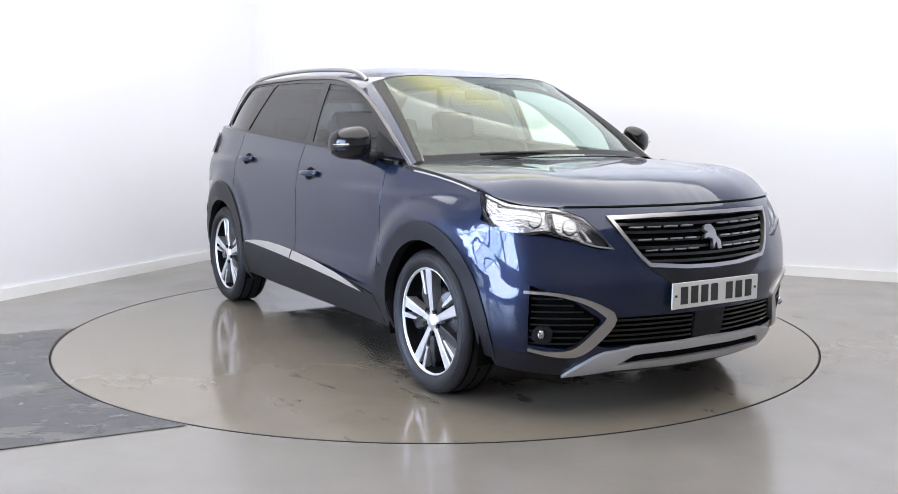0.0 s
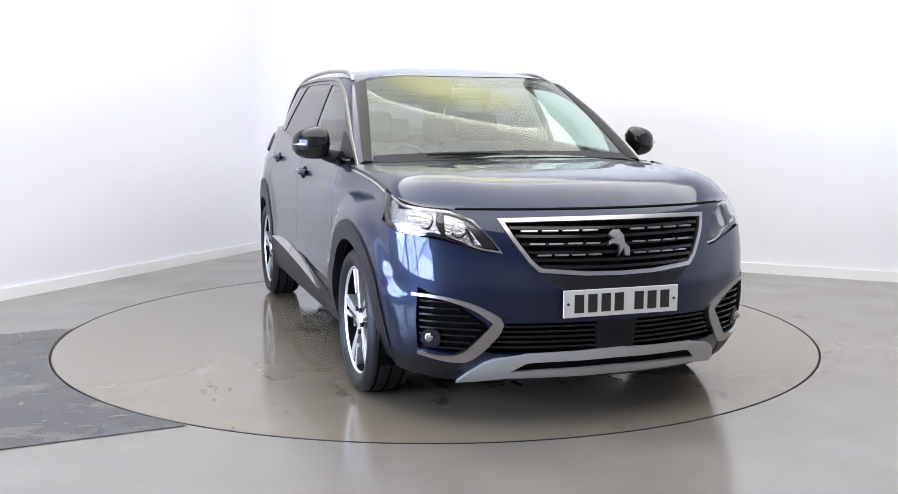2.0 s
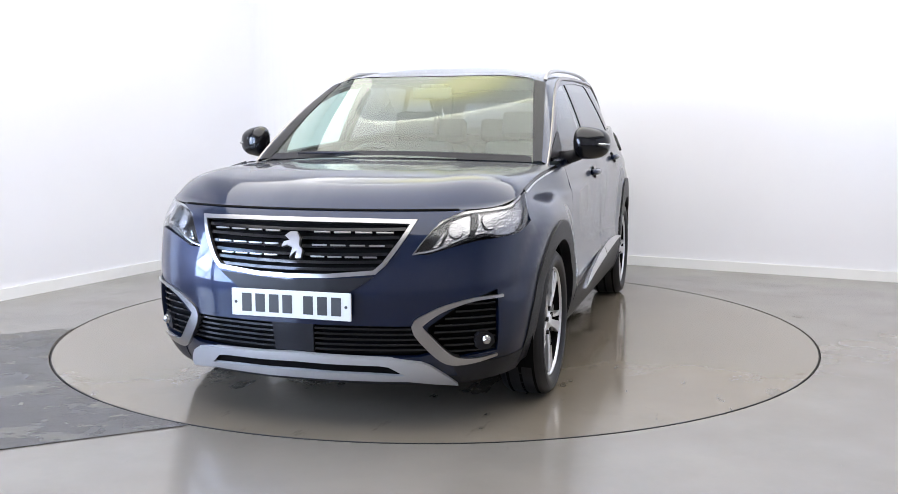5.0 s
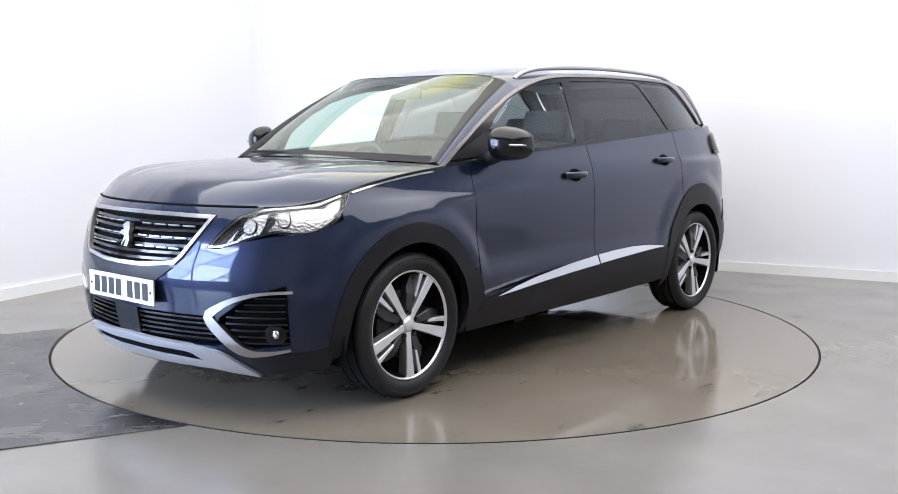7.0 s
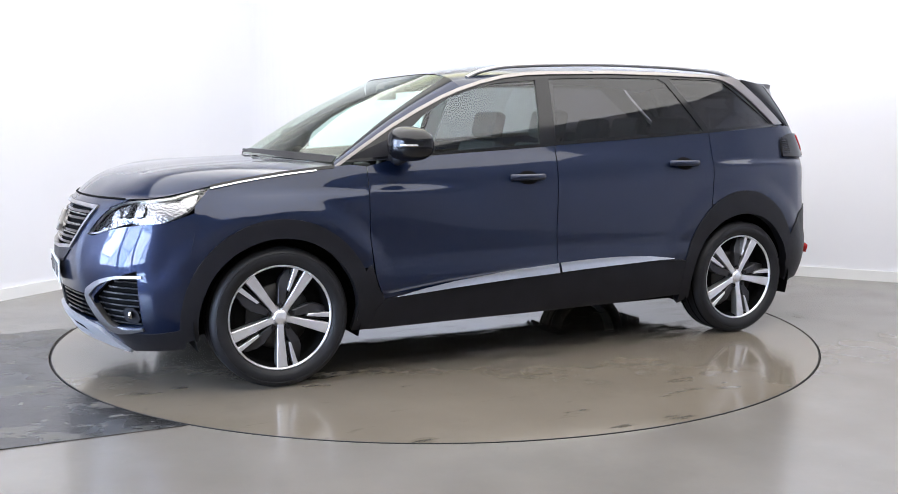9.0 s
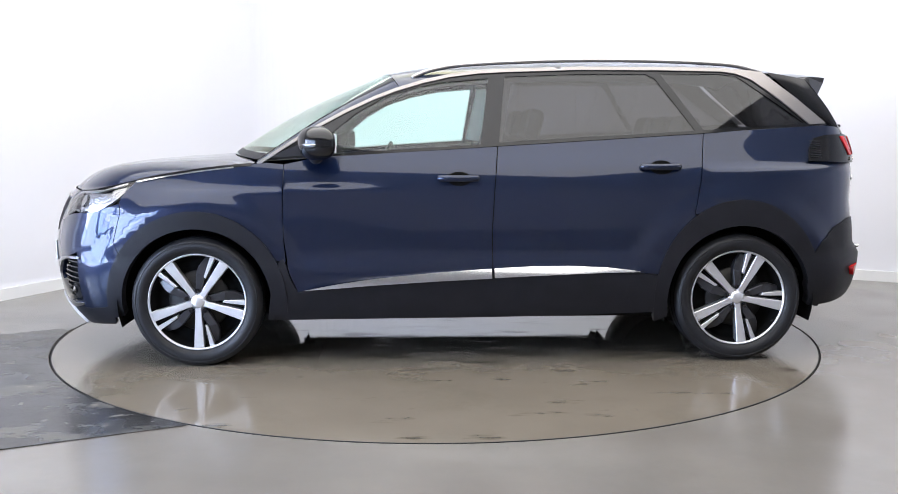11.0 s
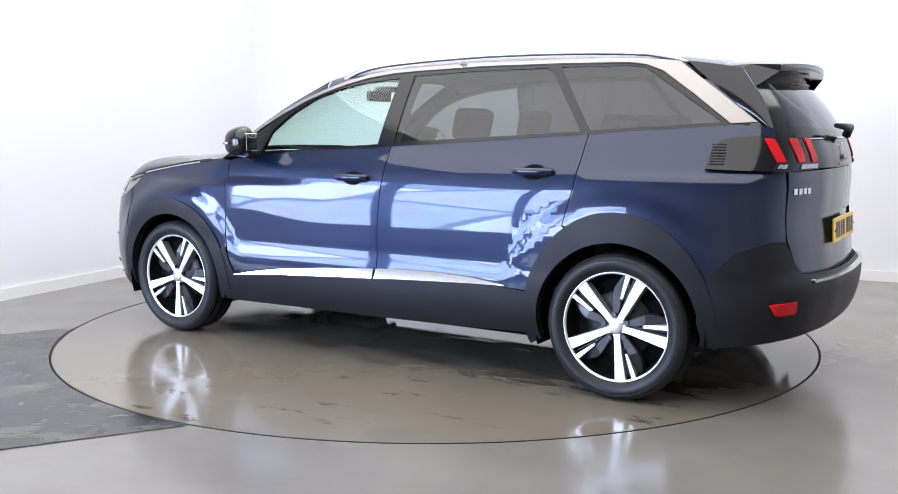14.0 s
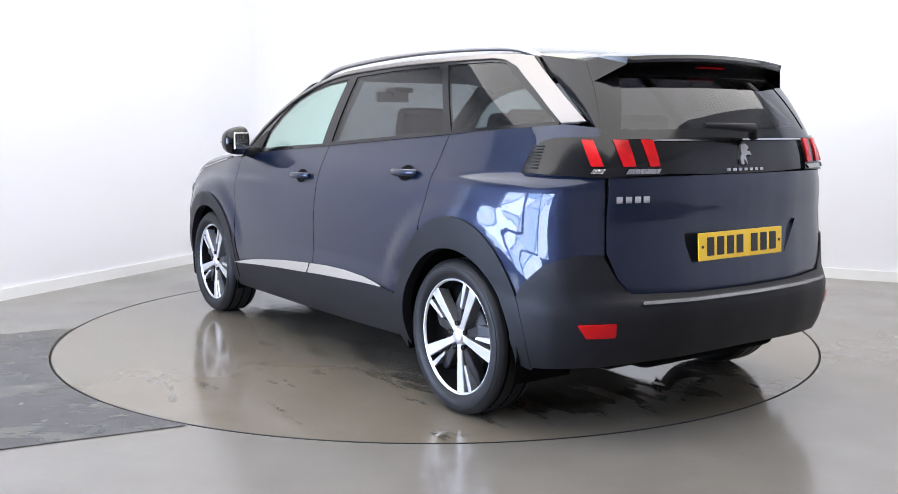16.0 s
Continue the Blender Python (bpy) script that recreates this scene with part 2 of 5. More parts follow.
def resample(poly, step):
    out = []
    for i in range(len(poly)):
        a, b = poly[i], poly[(i + 1) % len(poly)]
        n = max(1, int(math.hypot(b[0] - a[0], b[1] - a[1]) / step + 0.5))
        out += [(a[0] + (b[0] - a[0]) * k / n, a[1] + (b[1] - a[1]) * k / n) for k in range(n)]
    return out


def rounded(pts, rounds=2):
    """Corner cutting of an open or closed outline (closed)."""
    for _ in range(rounds):
        nxt = []
        for i in range(len(pts)):
            a, b = pts[i], pts[(i + 1) % len(pts)]
            nxt += [(a[0] * 0.75 + b[0] * 0.25, a[1] * 0.75 + b[1] * 0.25), (a[0] * 0.25 + b[0] * 0.75, a[1] * 0.25 + b[1] * 0.75)]
        pts = nxt
    return pts


def shrink(poly, d):
    """Moves an outline inwards by d."""
    a2 = sum(poly[i][0] * poly[(i + 1) % len(poly)][1] - poly[(i + 1) % len(poly)][0] * poly[i][1] for i in range(len(poly)))
    sg = 1 if a2 > 0 else -1
    out = []
    for i in range(len(poly)):
        p, c, n = poly[i - 1], poly[i], poly[(i + 1) % len(poly)]
        e1 = Vector((c[0] - p[0], c[1] - p[1]))
        e2 = Vector((n[0] - c[0], n[1] - c[1]))
        if e1.length < 1e-7 or e2.length < 1e-7:
            out.append(c)
            continue
        e1.normalize(), e2.normalize()
        n1, n2 = Vector((-e1.y, e1.x)) * sg, Vector((-e2.y, e2.x)) * sg
        b = n1 + n2
        if b.length < 0.3:
            b = n1
        b.normalize()
        k = d / max(0.4, b.dot(n1))
        out.append((c[0] + b.x * k, c[1] + b.y * k))
    return out


def patch(poly, surf, step=0.03, depth=0.012, out=0.0, holes=(), flip=False, gap=0.0):
    """A sheet of bodywork: an outline in the surface's own two coordinates, filled, laid on the surface, with a rim turned inwards."""
    if gap:
        poly = shrink(poly, gap)
    loops = [resample(list(poly), step)] + [resample(list(h), step) for h in holes]
    verts, edges = [], []
    for lp in loops:
        b = len(verts)
        verts += [Vector(p) for p in lp]
        edges += [(b + i, b + (i + 1) % len(lp)) for i in range(len(lp))]
    xs, ys = [p[0] for p in loops[0]], [p[1] for p in loops[0]]
    nx, ny = int((max(xs) - min(xs)) / step) + 1, int((max(ys) - min(ys)) / step) + 1
    near = np.array([v[:] for v in verts])
    for i in range(nx):
        for j in range(ny):
            p = (min(xs) + (i + 0.5) * step, min(ys) + (j + 0.5) * step)
            if inside(p, loops[0]) and not any(inside(p, h) for h in loops[1:]) and ((near - p) ** 2).sum(1).min() > (0.45 * step) ** 2:
                verts.append(Vector(p))
    vo, eo, fo, ov, oe, of = delaunay_2d_cdt(verts, edges, [], 0, 1e-6)
    bm = bmesh.new()
    e = 1e-3
    vn = bm.verts.layers.float_vector.new("vn")
    made, norms = [], []
    for v in vo:
        p = surf(v.x, v.y)
        n = (surf(v.x + e, v.y) - surf(v.x - e, v.y)).cross(surf(v.x, v.y + e) - surf(v.x, v.y - e))
        if n.length < 1e-12:
            n = Vector((0, 0, 1))
        n.normalize()
        n = -n if flip else n
        made.append(bm.verts.new(p + n * out))
        made[-1][vn] = n
        norms.append(n)
    count = {}
    for f in fo:
        cx, cy = sum(vo[i].x for i in f) / len(f), sum(vo[i].y for i in f) / len(f)
        if not inside((cx, cy), loops[0]) or any(inside((cx, cy), h) for h in loops[1:]):
            continue
        f = list(f)[::-1] if flip else list(f)
        try:
            fc = bm.faces.new([made[i] for i in f])
        except ValueError:
            continue
        fc.smooth = True
        for i in range(len(f)):
            a, b = f[i], f[(i + 1) % len(f)]
            count[(a, b)] = count.get((a, b), 0) + 1
    if depth:
        top, low = {}, {}
        for a, b in list(count):
            if (b, a) in count:
                continue
            for k in (a, b):
                if k not in top:
                    top[k] = bm.verts.new(made[k].co)
                    low[k] = bm.verts.new(made[k].co - norms[k] * depth)
            bm.faces.new((top[b], top[a], low[a], low[b]))
    for v in [v for v in bm.verts if not v.link_faces]:
        bm.verts.remove(v)
    return bm


def mirrored(bm):
    b2 = bm.copy()
    lay = b2.verts.layers.float_vector.get("vn")
    for v in b2.verts:
        v.co.y = -v.co.y
        if lay is not None:
            q = v[lay]
            v[lay] = Vector((q[0], -q[1], q[2]))
    bmesh.ops.reverse_faces(b2, faces=b2.faces[:])
    return b2


def strip(path, w):
    """The outline of a band of that width (one number, or one for each point) along a path."""
    ws = w if isinstance(w, (list, tuple)) else [w] * len(path)
    a, b = [], []
    for i, p in enumerate(path):
        q0, q1 = path[max(0, i - 1)], path[min(len(path) - 1, i + 1)]
        d = Vector((q1[0] - q0[0], q1[1] - q0[1])).normalized()
        n = Vector((-d.y, d.x)) * ws[i] / 2
        a.append((p[0] + n.x, p[1] + n.y))
        b.append((p[0] - n.x, p[1] - n.y))
    return a + b[::-1]


def spline(pts, n=6):
    """Points along a smooth open curve."""
    p = [Vector(q) for q in pts]
    out = []
    for i in range(len(p) - 1):
        a, b, c, d = p[max(0, i - 1)], p[i], p[i + 1], p[min(len(p) - 1, i + 2)]
        for k in range(n):
            t = k / n
            out.append(0.5 * (2 * b + (c - a) * t + (2 * a - 5 * b + 4 * c - d) * t * t + (3 * b - a - 3 * c + d) * t**3))
    out.append(p[-1])
    return [tuple(q) for q in out]


def tube(bm, pts, r, sides=8, caps=True):
    """A round bar along points; r one number or one for each point."""
    pts = [Vector(p) for p in pts]
    rs = r if isinstance(r, (list, tuple)) else [r] * len(pts)
    rings = []
    for i, p in enumerate(pts):
        d = (pts[min(i + 1, len(pts) - 1)] - pts[max(i - 1, 0)]).normalized()
        u = d.cross(Vector((0, 0, 1)))
        u = Vector((1, 0, 0)) if u.length < 1e-3 else u.normalized()
        w = u.cross(d)
        rings.append([bm.verts.new(p + (u * math.cos(a) + w * math.sin(a)) * rs[i]) for a in (2 * math.pi * k / sides for k in range(sides))])
    for a, b in zip(rings, rings[1:]):
        for k in range(sides):
            bm.faces.new((a[k], a[(k + 1) % sides], b[(k + 1) % sides], b[k])).smooth = True
    if caps:
        bm.faces.new(rings[0][::-1])
        bm.faces.new(rings[-1])
    return bm


def lathe(bm, prof, n=48, axis_y=True):
    """Turns a profile of (radius, offset) round the y axis."""
    rings = []
    for r, o in prof:
        rings.append([bm.verts.new((r * math.cos(a), o, r * math.sin(a))) for a in (2 * math.pi * k / n for k in range(n))])
    for a, b in zip(rings, rings[1:]):
        for k in range(n):
            bm.faces.new((a[k], a[(k + 1) % n], b[(k + 1) % n], b[k])).smooth = True
    return bm


# ---------- the room ----------
CORNER, L1, R1 = Vector((-1.51, 4.39)), Vector((-3.74, -0.39)), Vector((6.3, 0.28))
ROOM_H = 3.7


def wall_sheet(name, a, b, z0, z1, thick=0.15, material=None, holes=None):
    a, b = Vector(a), Vector(b)
    d = (b - a).normalized()
    n = Vector((d.y, -d.x))
    bm = bmesh.new()
    segs = [(0.0, (b - a).length, z0, z1)] if not holes else holes
    for s0, s1, q0, q1 in segs:
        p = [a + d * s0, a + d * s1, a + d * s1 + n * thick, a + d * s0 + n * thick]
        lo = [bm.verts.new((v.x, v.y, q0)) for v in p]
        hi = [bm.verts.new((v.x, v.y, q1)) for v in p]
        bm.faces.new(lo[::-1]), bm.faces.new(hi)
        for k in range(4):
            bm.faces.new((lo[k], lo[(k + 1) % 4], hi[(k + 1) % 4], hi[k]))
    bmesh.ops.recalc_face_normals(bm, faces=bm.faces[:])
    return tagged(finish(name, bm, material or M_WALL), kind="structure")


def cornered(name, r, z0, z1, thick, material, inset=0.0):
    """The two walls that meet behind the car, joined by a rounded corner, as one sheet."""
    dl, dr = (L1 - CORNER).normalized(), (R1 - CORNER).normalized()
    ctr = CORNER + (dl + dr).normalized() * (r / math.sin(dl.angle(dr) / 2))
    a0, a1 = CORNER + dl * (r / math.tan(dl.angle(dr) / 2)), CORNER + dr * (r / math.tan(dl.angle(dr) / 2))
    path = [L1, a0]
    t0, t1 = math.atan2(*(a0 - ctr).yx), math.atan2(*(a1 - ctr).yx)
    while t1 > t0:
        t1 -= 2 * math.pi
    if t0 - t1 > math.pi:
        t1 += 2 * math.pi
    path += [ctr + Vector((math.cos(t0 + (t1 - t0) * k / 16), math.sin(t0 + (t1 - t0) * k / 16))) * r for k in range(1, 16)] + [a1, R1]
    bm = bmesh.new()
    rows = []
    for i, p in enumerate(path):
        d = (path[min(i + 1, len(path) - 1)] - path[max(0, i - 1)]).normalized()
        n = Vector((d.y, -d.x))
        q, o = p + n * inset, p + n * (inset - thick)
        rows.append([bm.verts.new((q.x, q.y, z0)), bm.verts.new((q.x, q.y, z1)), bm.verts.new((o.x, o.y, z1)), bm.verts.new((o.x, o.y, z0))])
    for a, b in zip(rows, rows[1:]):
        for k in range(4):
            f = bm.faces.new((a[k], b[k], b[(k + 1) % 4], a[(k + 1) % 4]))
    bm.faces.new(rows[0]), bm.faces.new(rows[-1][::-1])
    bmesh.ops.recalc_face_normals(bm, faces=bm.faces[:])
    return tagged(finish(name, bm, material), kind="structure")


cornered("wall_studio", 0.74, 0, ROOM_H, 0.15, M_WALL)
cornered("baseboard", 0.74, 0, 0.085, 0.015, M_SKIRT, 0.018)
DOOR_A, DOOR_B = Vector((-6.08, -0.39)), Vector((-3.08, -6.27))
wall_sheet("wall_return", L1, DOOR_A, 0, ROOM_H)
dl = (DOOR_B - DOOR_A).length
wall_sheet("wall_door", DOOR_A, DOOR_B, 0, ROOM_H, holes=[(0, 1.1, 0, ROOM_H), (1.1, 5.6, 2.5, ROOM_H), (2.55, 2.75, 0, 2.5), (4.0, 4.12, 0, 2.5), (1.1, 5.6, 0, 0.35), (5.6, dl, 0, ROOM_H)])
wall_sheet("wall_side", DOOR_B, (-2.4, -8.6), 0, ROOM_H)
wall_sheet("wall_back", (-2.4, -8.6), (6.3, -8.6), 0, ROOM_H)
wall_sheet("wall_east", (6.3, -8.6), R1, 0, ROOM_H)
bm = bmesh.new()
box(bm, -7.5, 7.5, -9.5, 5.5, ROOM_H, ROOM_H + 0.15)
tagged(finish("ceiling", bm, M_CEIL), kind="structure")

# warm round ceiling light with a soft diffuser
M_WARM = mat("warm_diffuser", (0.8, 0.8, 0.7), 0.8, emit=(1.0, 0.95, 0.5), strength=1.0)
nt = M_WARM.node_tree
tc, gr, rp = nt.nodes.new("ShaderNodeTexCoord"), nt.nodes.new("ShaderNodeTexGradient"), nt.nodes.new("ShaderNodeMapRange")
gr.gradient_type = "QUADRATIC_SPHERE"
mpn = nt.nodes.new("ShaderNodeMapping")
mpn.inputs["Scale"].default_value = (0.62, 0.85, 1)
nt.links.new(tc.outputs["Object"], mpn.inputs[0])
nt.links.new(mpn.outputs[0], gr.inputs[0])
nt.links.new(gr.outputs["Fac"], rp.inputs[0])
rp.inputs[3].default_value, rp.inputs[4].default_value = 2.0, 3.0
mxw = nt.nodes.new("ShaderNodeMix")
mxw.data_type = "RGBA"
cw = [i for i in mxw.inputs if i.type == "RGBA"]
cw[0].default_value, cw[1].default_value = (0.965, 0.975, 1.0, 1), (1.0, 0.95, 0.55, 1)
rw = nt.nodes.new("ShaderNodeMapRange")
rw.inputs[2].default_value = 0.35
nt.links.new(gr.outputs["Fac"], rw.inputs[0])
nt.links.new(rw.outputs[0], mxw.inputs[0])
nt.links.new([o for o in mxw.outputs if o.type == "RGBA"][0], nt.nodes["Principled BSDF"].inputs["Emission Color"])
nt.links.new(rp.outputs[0], nt.nodes["Principled BSDF"].inputs["Emission Strength"])
bm = bmesh.new()
bmesh.ops.create_cone(bm, cap_ends=True, segments=48, radius1=1.6, radius2=1.6, depth=0.03)
bmesh.ops.scale(bm, vec=(1, 0.74, 1), verts=bm.verts[:])
warm = finish("ceiling_light", bm, M_WARM)
warm.location = (0.2, 1.75, 3.62)
tagged(warm, "round warm diffused ceiling light", "ceiling light")

# the ground: one sheet with a round hole for the turntable
TABLE_R = 2.249
bm = bmesh.new()
n = 128
inner = [bm.verts.new((TABLE_R * math.cos(2 * math.pi * k / n), TABLE_R * math.sin(2 * math.pi * k / n), 0)) for k in range(n)]
low = [bm.verts.new((v.co.x, v.co.y, -0.08)) for v in inner]
outer = [bm.verts.new((30 * math.cos(2 * math.pi * k / n), 30 * math.sin(2 * math.pi * k / n), 0)) for k in range(n)]
for k in range(n):
    bm.faces.new((inner[k], outer[k], outer[(k + 1) % n], inner[(k + 1) % n]))
    bm.faces.new((low[k], inner[k], inner[(k + 1) % n], low[(k + 1) % n]))
bm.faces.new(low)
bmesh.ops.recalc_face_normals(bm, faces=bm.faces[:])
tagged(finish("floor", bm, M_FLOOR), "glossy grey resin showroom floor", "floor", kind="structure")

turntable = new("turntable")
tagged(turntable, "round grey car turntable set flush in the floor", "turntable")
bm = bmesh.new()
R0 = TABLE_R - 0.009
bmesh.ops.create_cone(bm, cap_ends=True, segments=128, radius1=R0, radius2=R0, depth=0.05)
bmesh.ops.translate(bm, verts=bm.verts[:], vec=(0, 0, -0.025))
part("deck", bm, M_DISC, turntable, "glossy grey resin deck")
bm = bmesh.new()
for r0, z0, r1, z1 in ((R0 - 0.003, 0.0015, R0 + 0.003, 0.0015), (R0 + 0.003, 0.0015, R0 + 0.003, -0.05)):
    va = [bm.verts.new((r0 * math.cos(2 * math.pi * k / 128), r0 * math.sin(2 * math.pi * k / 128), z0)) for k in range(128)]
    vb = [bm.verts.new((r1 * math.cos(2 * math.pi * k / 128), r1 * math.sin(2 * math.pi * k / 128), z1)) for k in range(128)]
    for k in range(128):
        bm.faces.new((va[k], vb[k], vb[(k + 1) % 128], va[(k + 1) % 128]))
part("edge_trim", bm, M_GAP, turntable, "thin dark edge")

# black floor plates leading away from the turntable
bm = bmesh.new()
a0, a1 = math.radians(180.8), math.radians(242.6)
arc = [Vector((math.cos(a0 + (a1 - a0) * k / 40), math.sin(a0 + (a1 - a0) * k / 40))) * (TABLE_R + 0.004) for k in range(41)]
far = [arc[0] + Vector((-0.87, -0.487)) * 4.2, arc[-1] + Vector((-0.909, -0.417)) * 4.2]
for z in (0.004,):
    loop = [bm.verts.new((p.x, p.y, z)) for p in arc + far[::-1]]
    bm.faces.new(loop)
bmesh.ops.recalc_face_normals(bm, faces=bm.faces[:])
if bm.faces[:][0].normal.z < 0:
    bmesh.ops.reverse_faces(bm, faces=bm.faces[:])
tagged(finish("floor_plate", bm, M_BLACKSTEEL), "scuffed black floor covering beside the turntable", "floor covering", kind="structure")

# daylight beyond the roller door
bm = bmesh.new()
c = (DOOR_A + DOOR_B) / 2 + Vector((-0.89, -0.45)) * 3.0
e = Vector((0.454, -0.89))
vs = [bm.verts.new((*(c + e * sx * 5), z)) for sx, z in ((-1, -0.1), (1, -0.1), (1, 6), (-1, 6))]
bm.faces.new(vs)
tagged(finish("backdrop", bm, M_DAY), kind="structure")

# ---------- the car: surfaces ----------
# plan outline of half the body, front centre to rear centre
PLAN = spline([(2.338, 0), (2.3375, 0.05), (2.325, 0.2), (2.262, 0.46), (2.108, 0.732), (1.90, 0.866), (1.58, 0.909), (1.2, 0.914), (0.6, 0.915), (0, 0.915), (-0.6, 0.917), (-1.2, 0.918),
               (-1.6, 0.908), (-1.945, 0.852), (-2.128, 0.695), (-2.22, 0.41), (-2.243, 0.2), (-2.2496, 0.05), (-2.25, 0)], 12)
_pl = np.array(PLAN)
_seg = np.r_[0, np.cumsum(np.hypot(*np.diff(_pl, axis=0).T))]
SMAX = float(_seg[-1])
_g = np.linspace(0, SMAX, 600)
_px, _py = np.interp(_g, _seg, _pl[:, 0]), np.interp(_g, _seg, _pl[:, 1])
_tx, _ty = np.gradient(_px), np.gradient(_py)
_l = np.hypot(_tx, _ty)
_nx, _ny = _ty / _l, -_tx / _l
_k = np.ones(13) / 13
_nx = np.convolve(np.r_[_nx[6:0:-1], _nx, _nx[-2:-8:-1]], _k, "valid")
_ny = np.convolve(np.r_[-_ny[6:0:-1], _ny, -_ny[-2:-8:-1]], _k, "valid")
_ny[0] = _ny[-1] = 0.0
_PL = np.stack([_px, _py, _nx, _ny], 1).tolist()
D_FRONT = table([0.15, 0.22, 0.30, 0.40, 0.50, 0.58, 0.66, 0.75, 0.84, 0.90, 0.96, 1.10], [0.17, 0.10, 0.045, 0.02, 0.008, 0.0, 0.008, 0.035, 0.075, 0.115, 0.19, 0.45])
D_SIDE = table([0.15, 0.25, 0.35, 0.45, 0.52, 0.58, 0.65, 0.75, 0.87, 0.95, 1.03, 1.1, 1.2, 1.3], [0.12, 0.05, 0.015, 0.001, 0.003, 0.012, 0.013, 0.014, 0.021, 0.032, 0.055, 0.085, 0.125, 0.165])
D_REAR = table([0.15, 0.25, 0.35, 0.45, 0.6, 0.72, 0.85, 1.0, 1.1, 1.2, 1.3], [0.22, 0.13, 0.06, 0.03, 0.02, 0.03, 0.045, 0.04, 0.05, 0.085, 0.13])


def smooth01(x):
    x = min(1, max(0, x))
    return x * x * (3 - 2 * x)


def sculpt(x, z):
    """How far the flank stands proud: flares round both wheels, a crease off the head lamp and one into the tail lamp."""
    o = 0.0
    for cx, cz, r0, h in ((1.42, 0.335, 0.505, 0.020), (-1.42, 0.338, 0.53, 0.015)):
        rho = math.hypot((x - cx) * (1.0 if z > cz else 1.3), z - cz)
        o += h * (1 - smooth01((rho - r0) / 0.105)) * smooth01((z - 0.42) / 0.25)
    zc = 0.925 + 0.02 * (1.2 - x)
    f = smooth01((x - 0.25) / 0.6) * (1 - smooth01((x - 1.55) / 0.25))
    o += 0.010 * f * (smooth01((zc + 0.012 - z) / 0.03) - smooth01((zc + 0.02 - z) / 0.32))
    zr = 1.032 + 0.012 * (x + 1.8)
    f = 1 - smooth01((x + 1.55) / 0.75)
    o += 0.009 * f * (smooth01((zr + 0.008 - z) / 0.022) - smooth01((zr + 0.01 - z) / 0.25))
    return o


def ring(s, z):
    """The lower body at s metres round its outline from the front centre (left side positive), z metres high."""
    a = min(abs(s), SMAX)
    k = a / SMAX * 599
    i = min(598, int(k))
    p, q, r = _PL[i], _PL[i + 1], k - i
    x, y, nx, ny = (p[j] + (q[j] - p[j]) * r for j in range(4))
    w = nx * nx / (nx * nx + ny * ny)
    d = w * (D_FRONT(z) if nx > 0 else D_REAR(z)) + (1 - w) * (D_SIDE(z) + 0.055 * smooth01((x - 1.0) / 0.6) * smooth01((z - 0.80) / 0.2) - sculpt(x, z))
    y = (y - ny * d) * (1 if s >= 0 else -1)
    return Vector((x - nx * d, y, z))


def s_at(v, z, ax=0, rear=False):
    """Where on the outline the body reaches x (ax 0) or y (ax 1, front or rear half)."""
    lo, hi = (SMAX * 0.55, SMAX) if rear else (0.0, SMAX if ax == 0 else SMAX * 0.45)
    up = ax == 1 and not rear
    for _ in range(26):
        m = (lo + hi) / 2
        q = ring(m, z)[ax]
        if (q < v) == up:
            lo = m
        else:
            hi = m
    return (lo + hi) / 2


def X(pts):
    """Outline points (x, z) on the body's left side."""
    return [(s_at(x, z), z) for x, z in pts]


def F(pts):
    """Outline points (y, z) on the front."""
    return [(math.copysign(s_at(abs(y), z, 1), y) if abs(y) > 1e-6 else 0.0, z) for y, z in pts]


def B(pts):
    """Outline points (y, z) on the rear, measured from the rear centre."""
    return [(s_at(abs(y), z, 1, True), z) for y, z in pts]


def belt(x):
    return 1.137 - 0.061 * x


def cabin(x, z):
    """The left side of the glasshouse."""
    y = 0.825 - 0.30 * (z - 1.1) - 0.25 * (z - 1.1) ** 2
    y -= 0.13 * max(0, (-1.2 - x) / 0.75) ** 2 + 0.05 * max(0, (x - 0.2) / 0.94) ** 2
    return Vector((x, y, z))


TRIM = table([-2.0, -1.8, -1.5, -1.0, -0.36, 0.125, 0.445, 0.76, 1.13], [1.44, 1.50, 1.543, 1.556, 1.55, 1.512, 1.42, 1.27, 1.04], 900)


def arch(cx, cz, rx, rz, a0, a1, n=24):
    return [(cx + rx * math.cos(math.radians(a0 + (a1 - a0) * k / n)), cz + rz * math.sin(math.radians(a0 + (a1 - a0) * k / n))) for k in range(n + 1)]


car = new("car")
tagged(car, "dark blue seven-seat estate car with chrome trim on a turntable", "car")
OFF = Vector((-0.147, 0.074, 0))


def piece(name, bm, material, label="", parent=None, sub=False):
    ob = part(name, bm, material, parent or car, label)
    if not sub:
        ob.location = OFF
    return ob


def both(name, bm, material, label="", parents=None):
    b2 = mirrored(bm)
    if parents:
        return piece(name, bm, material, label, parents[0], True), piece(name, b2, material, label, parents[1], True)
    return piece(name, bm, material, label), piece(name, b2, material, label)


FC, RC = (1.42, 0.335), (-1.42, 0.338)
SILL_TOP = [(0.90, 0.39), (0.53, 0.44), (0.2, 0.47), (-0.1, 0.48), (-0.5, 0.49), (-0.88, 0.478), (-0.99, 0.47)]


def sill_z(x):
    return float(np.interp(-x, [-p[0] for p in SILL_TOP], [p[1] for p in SILL_TOP]))


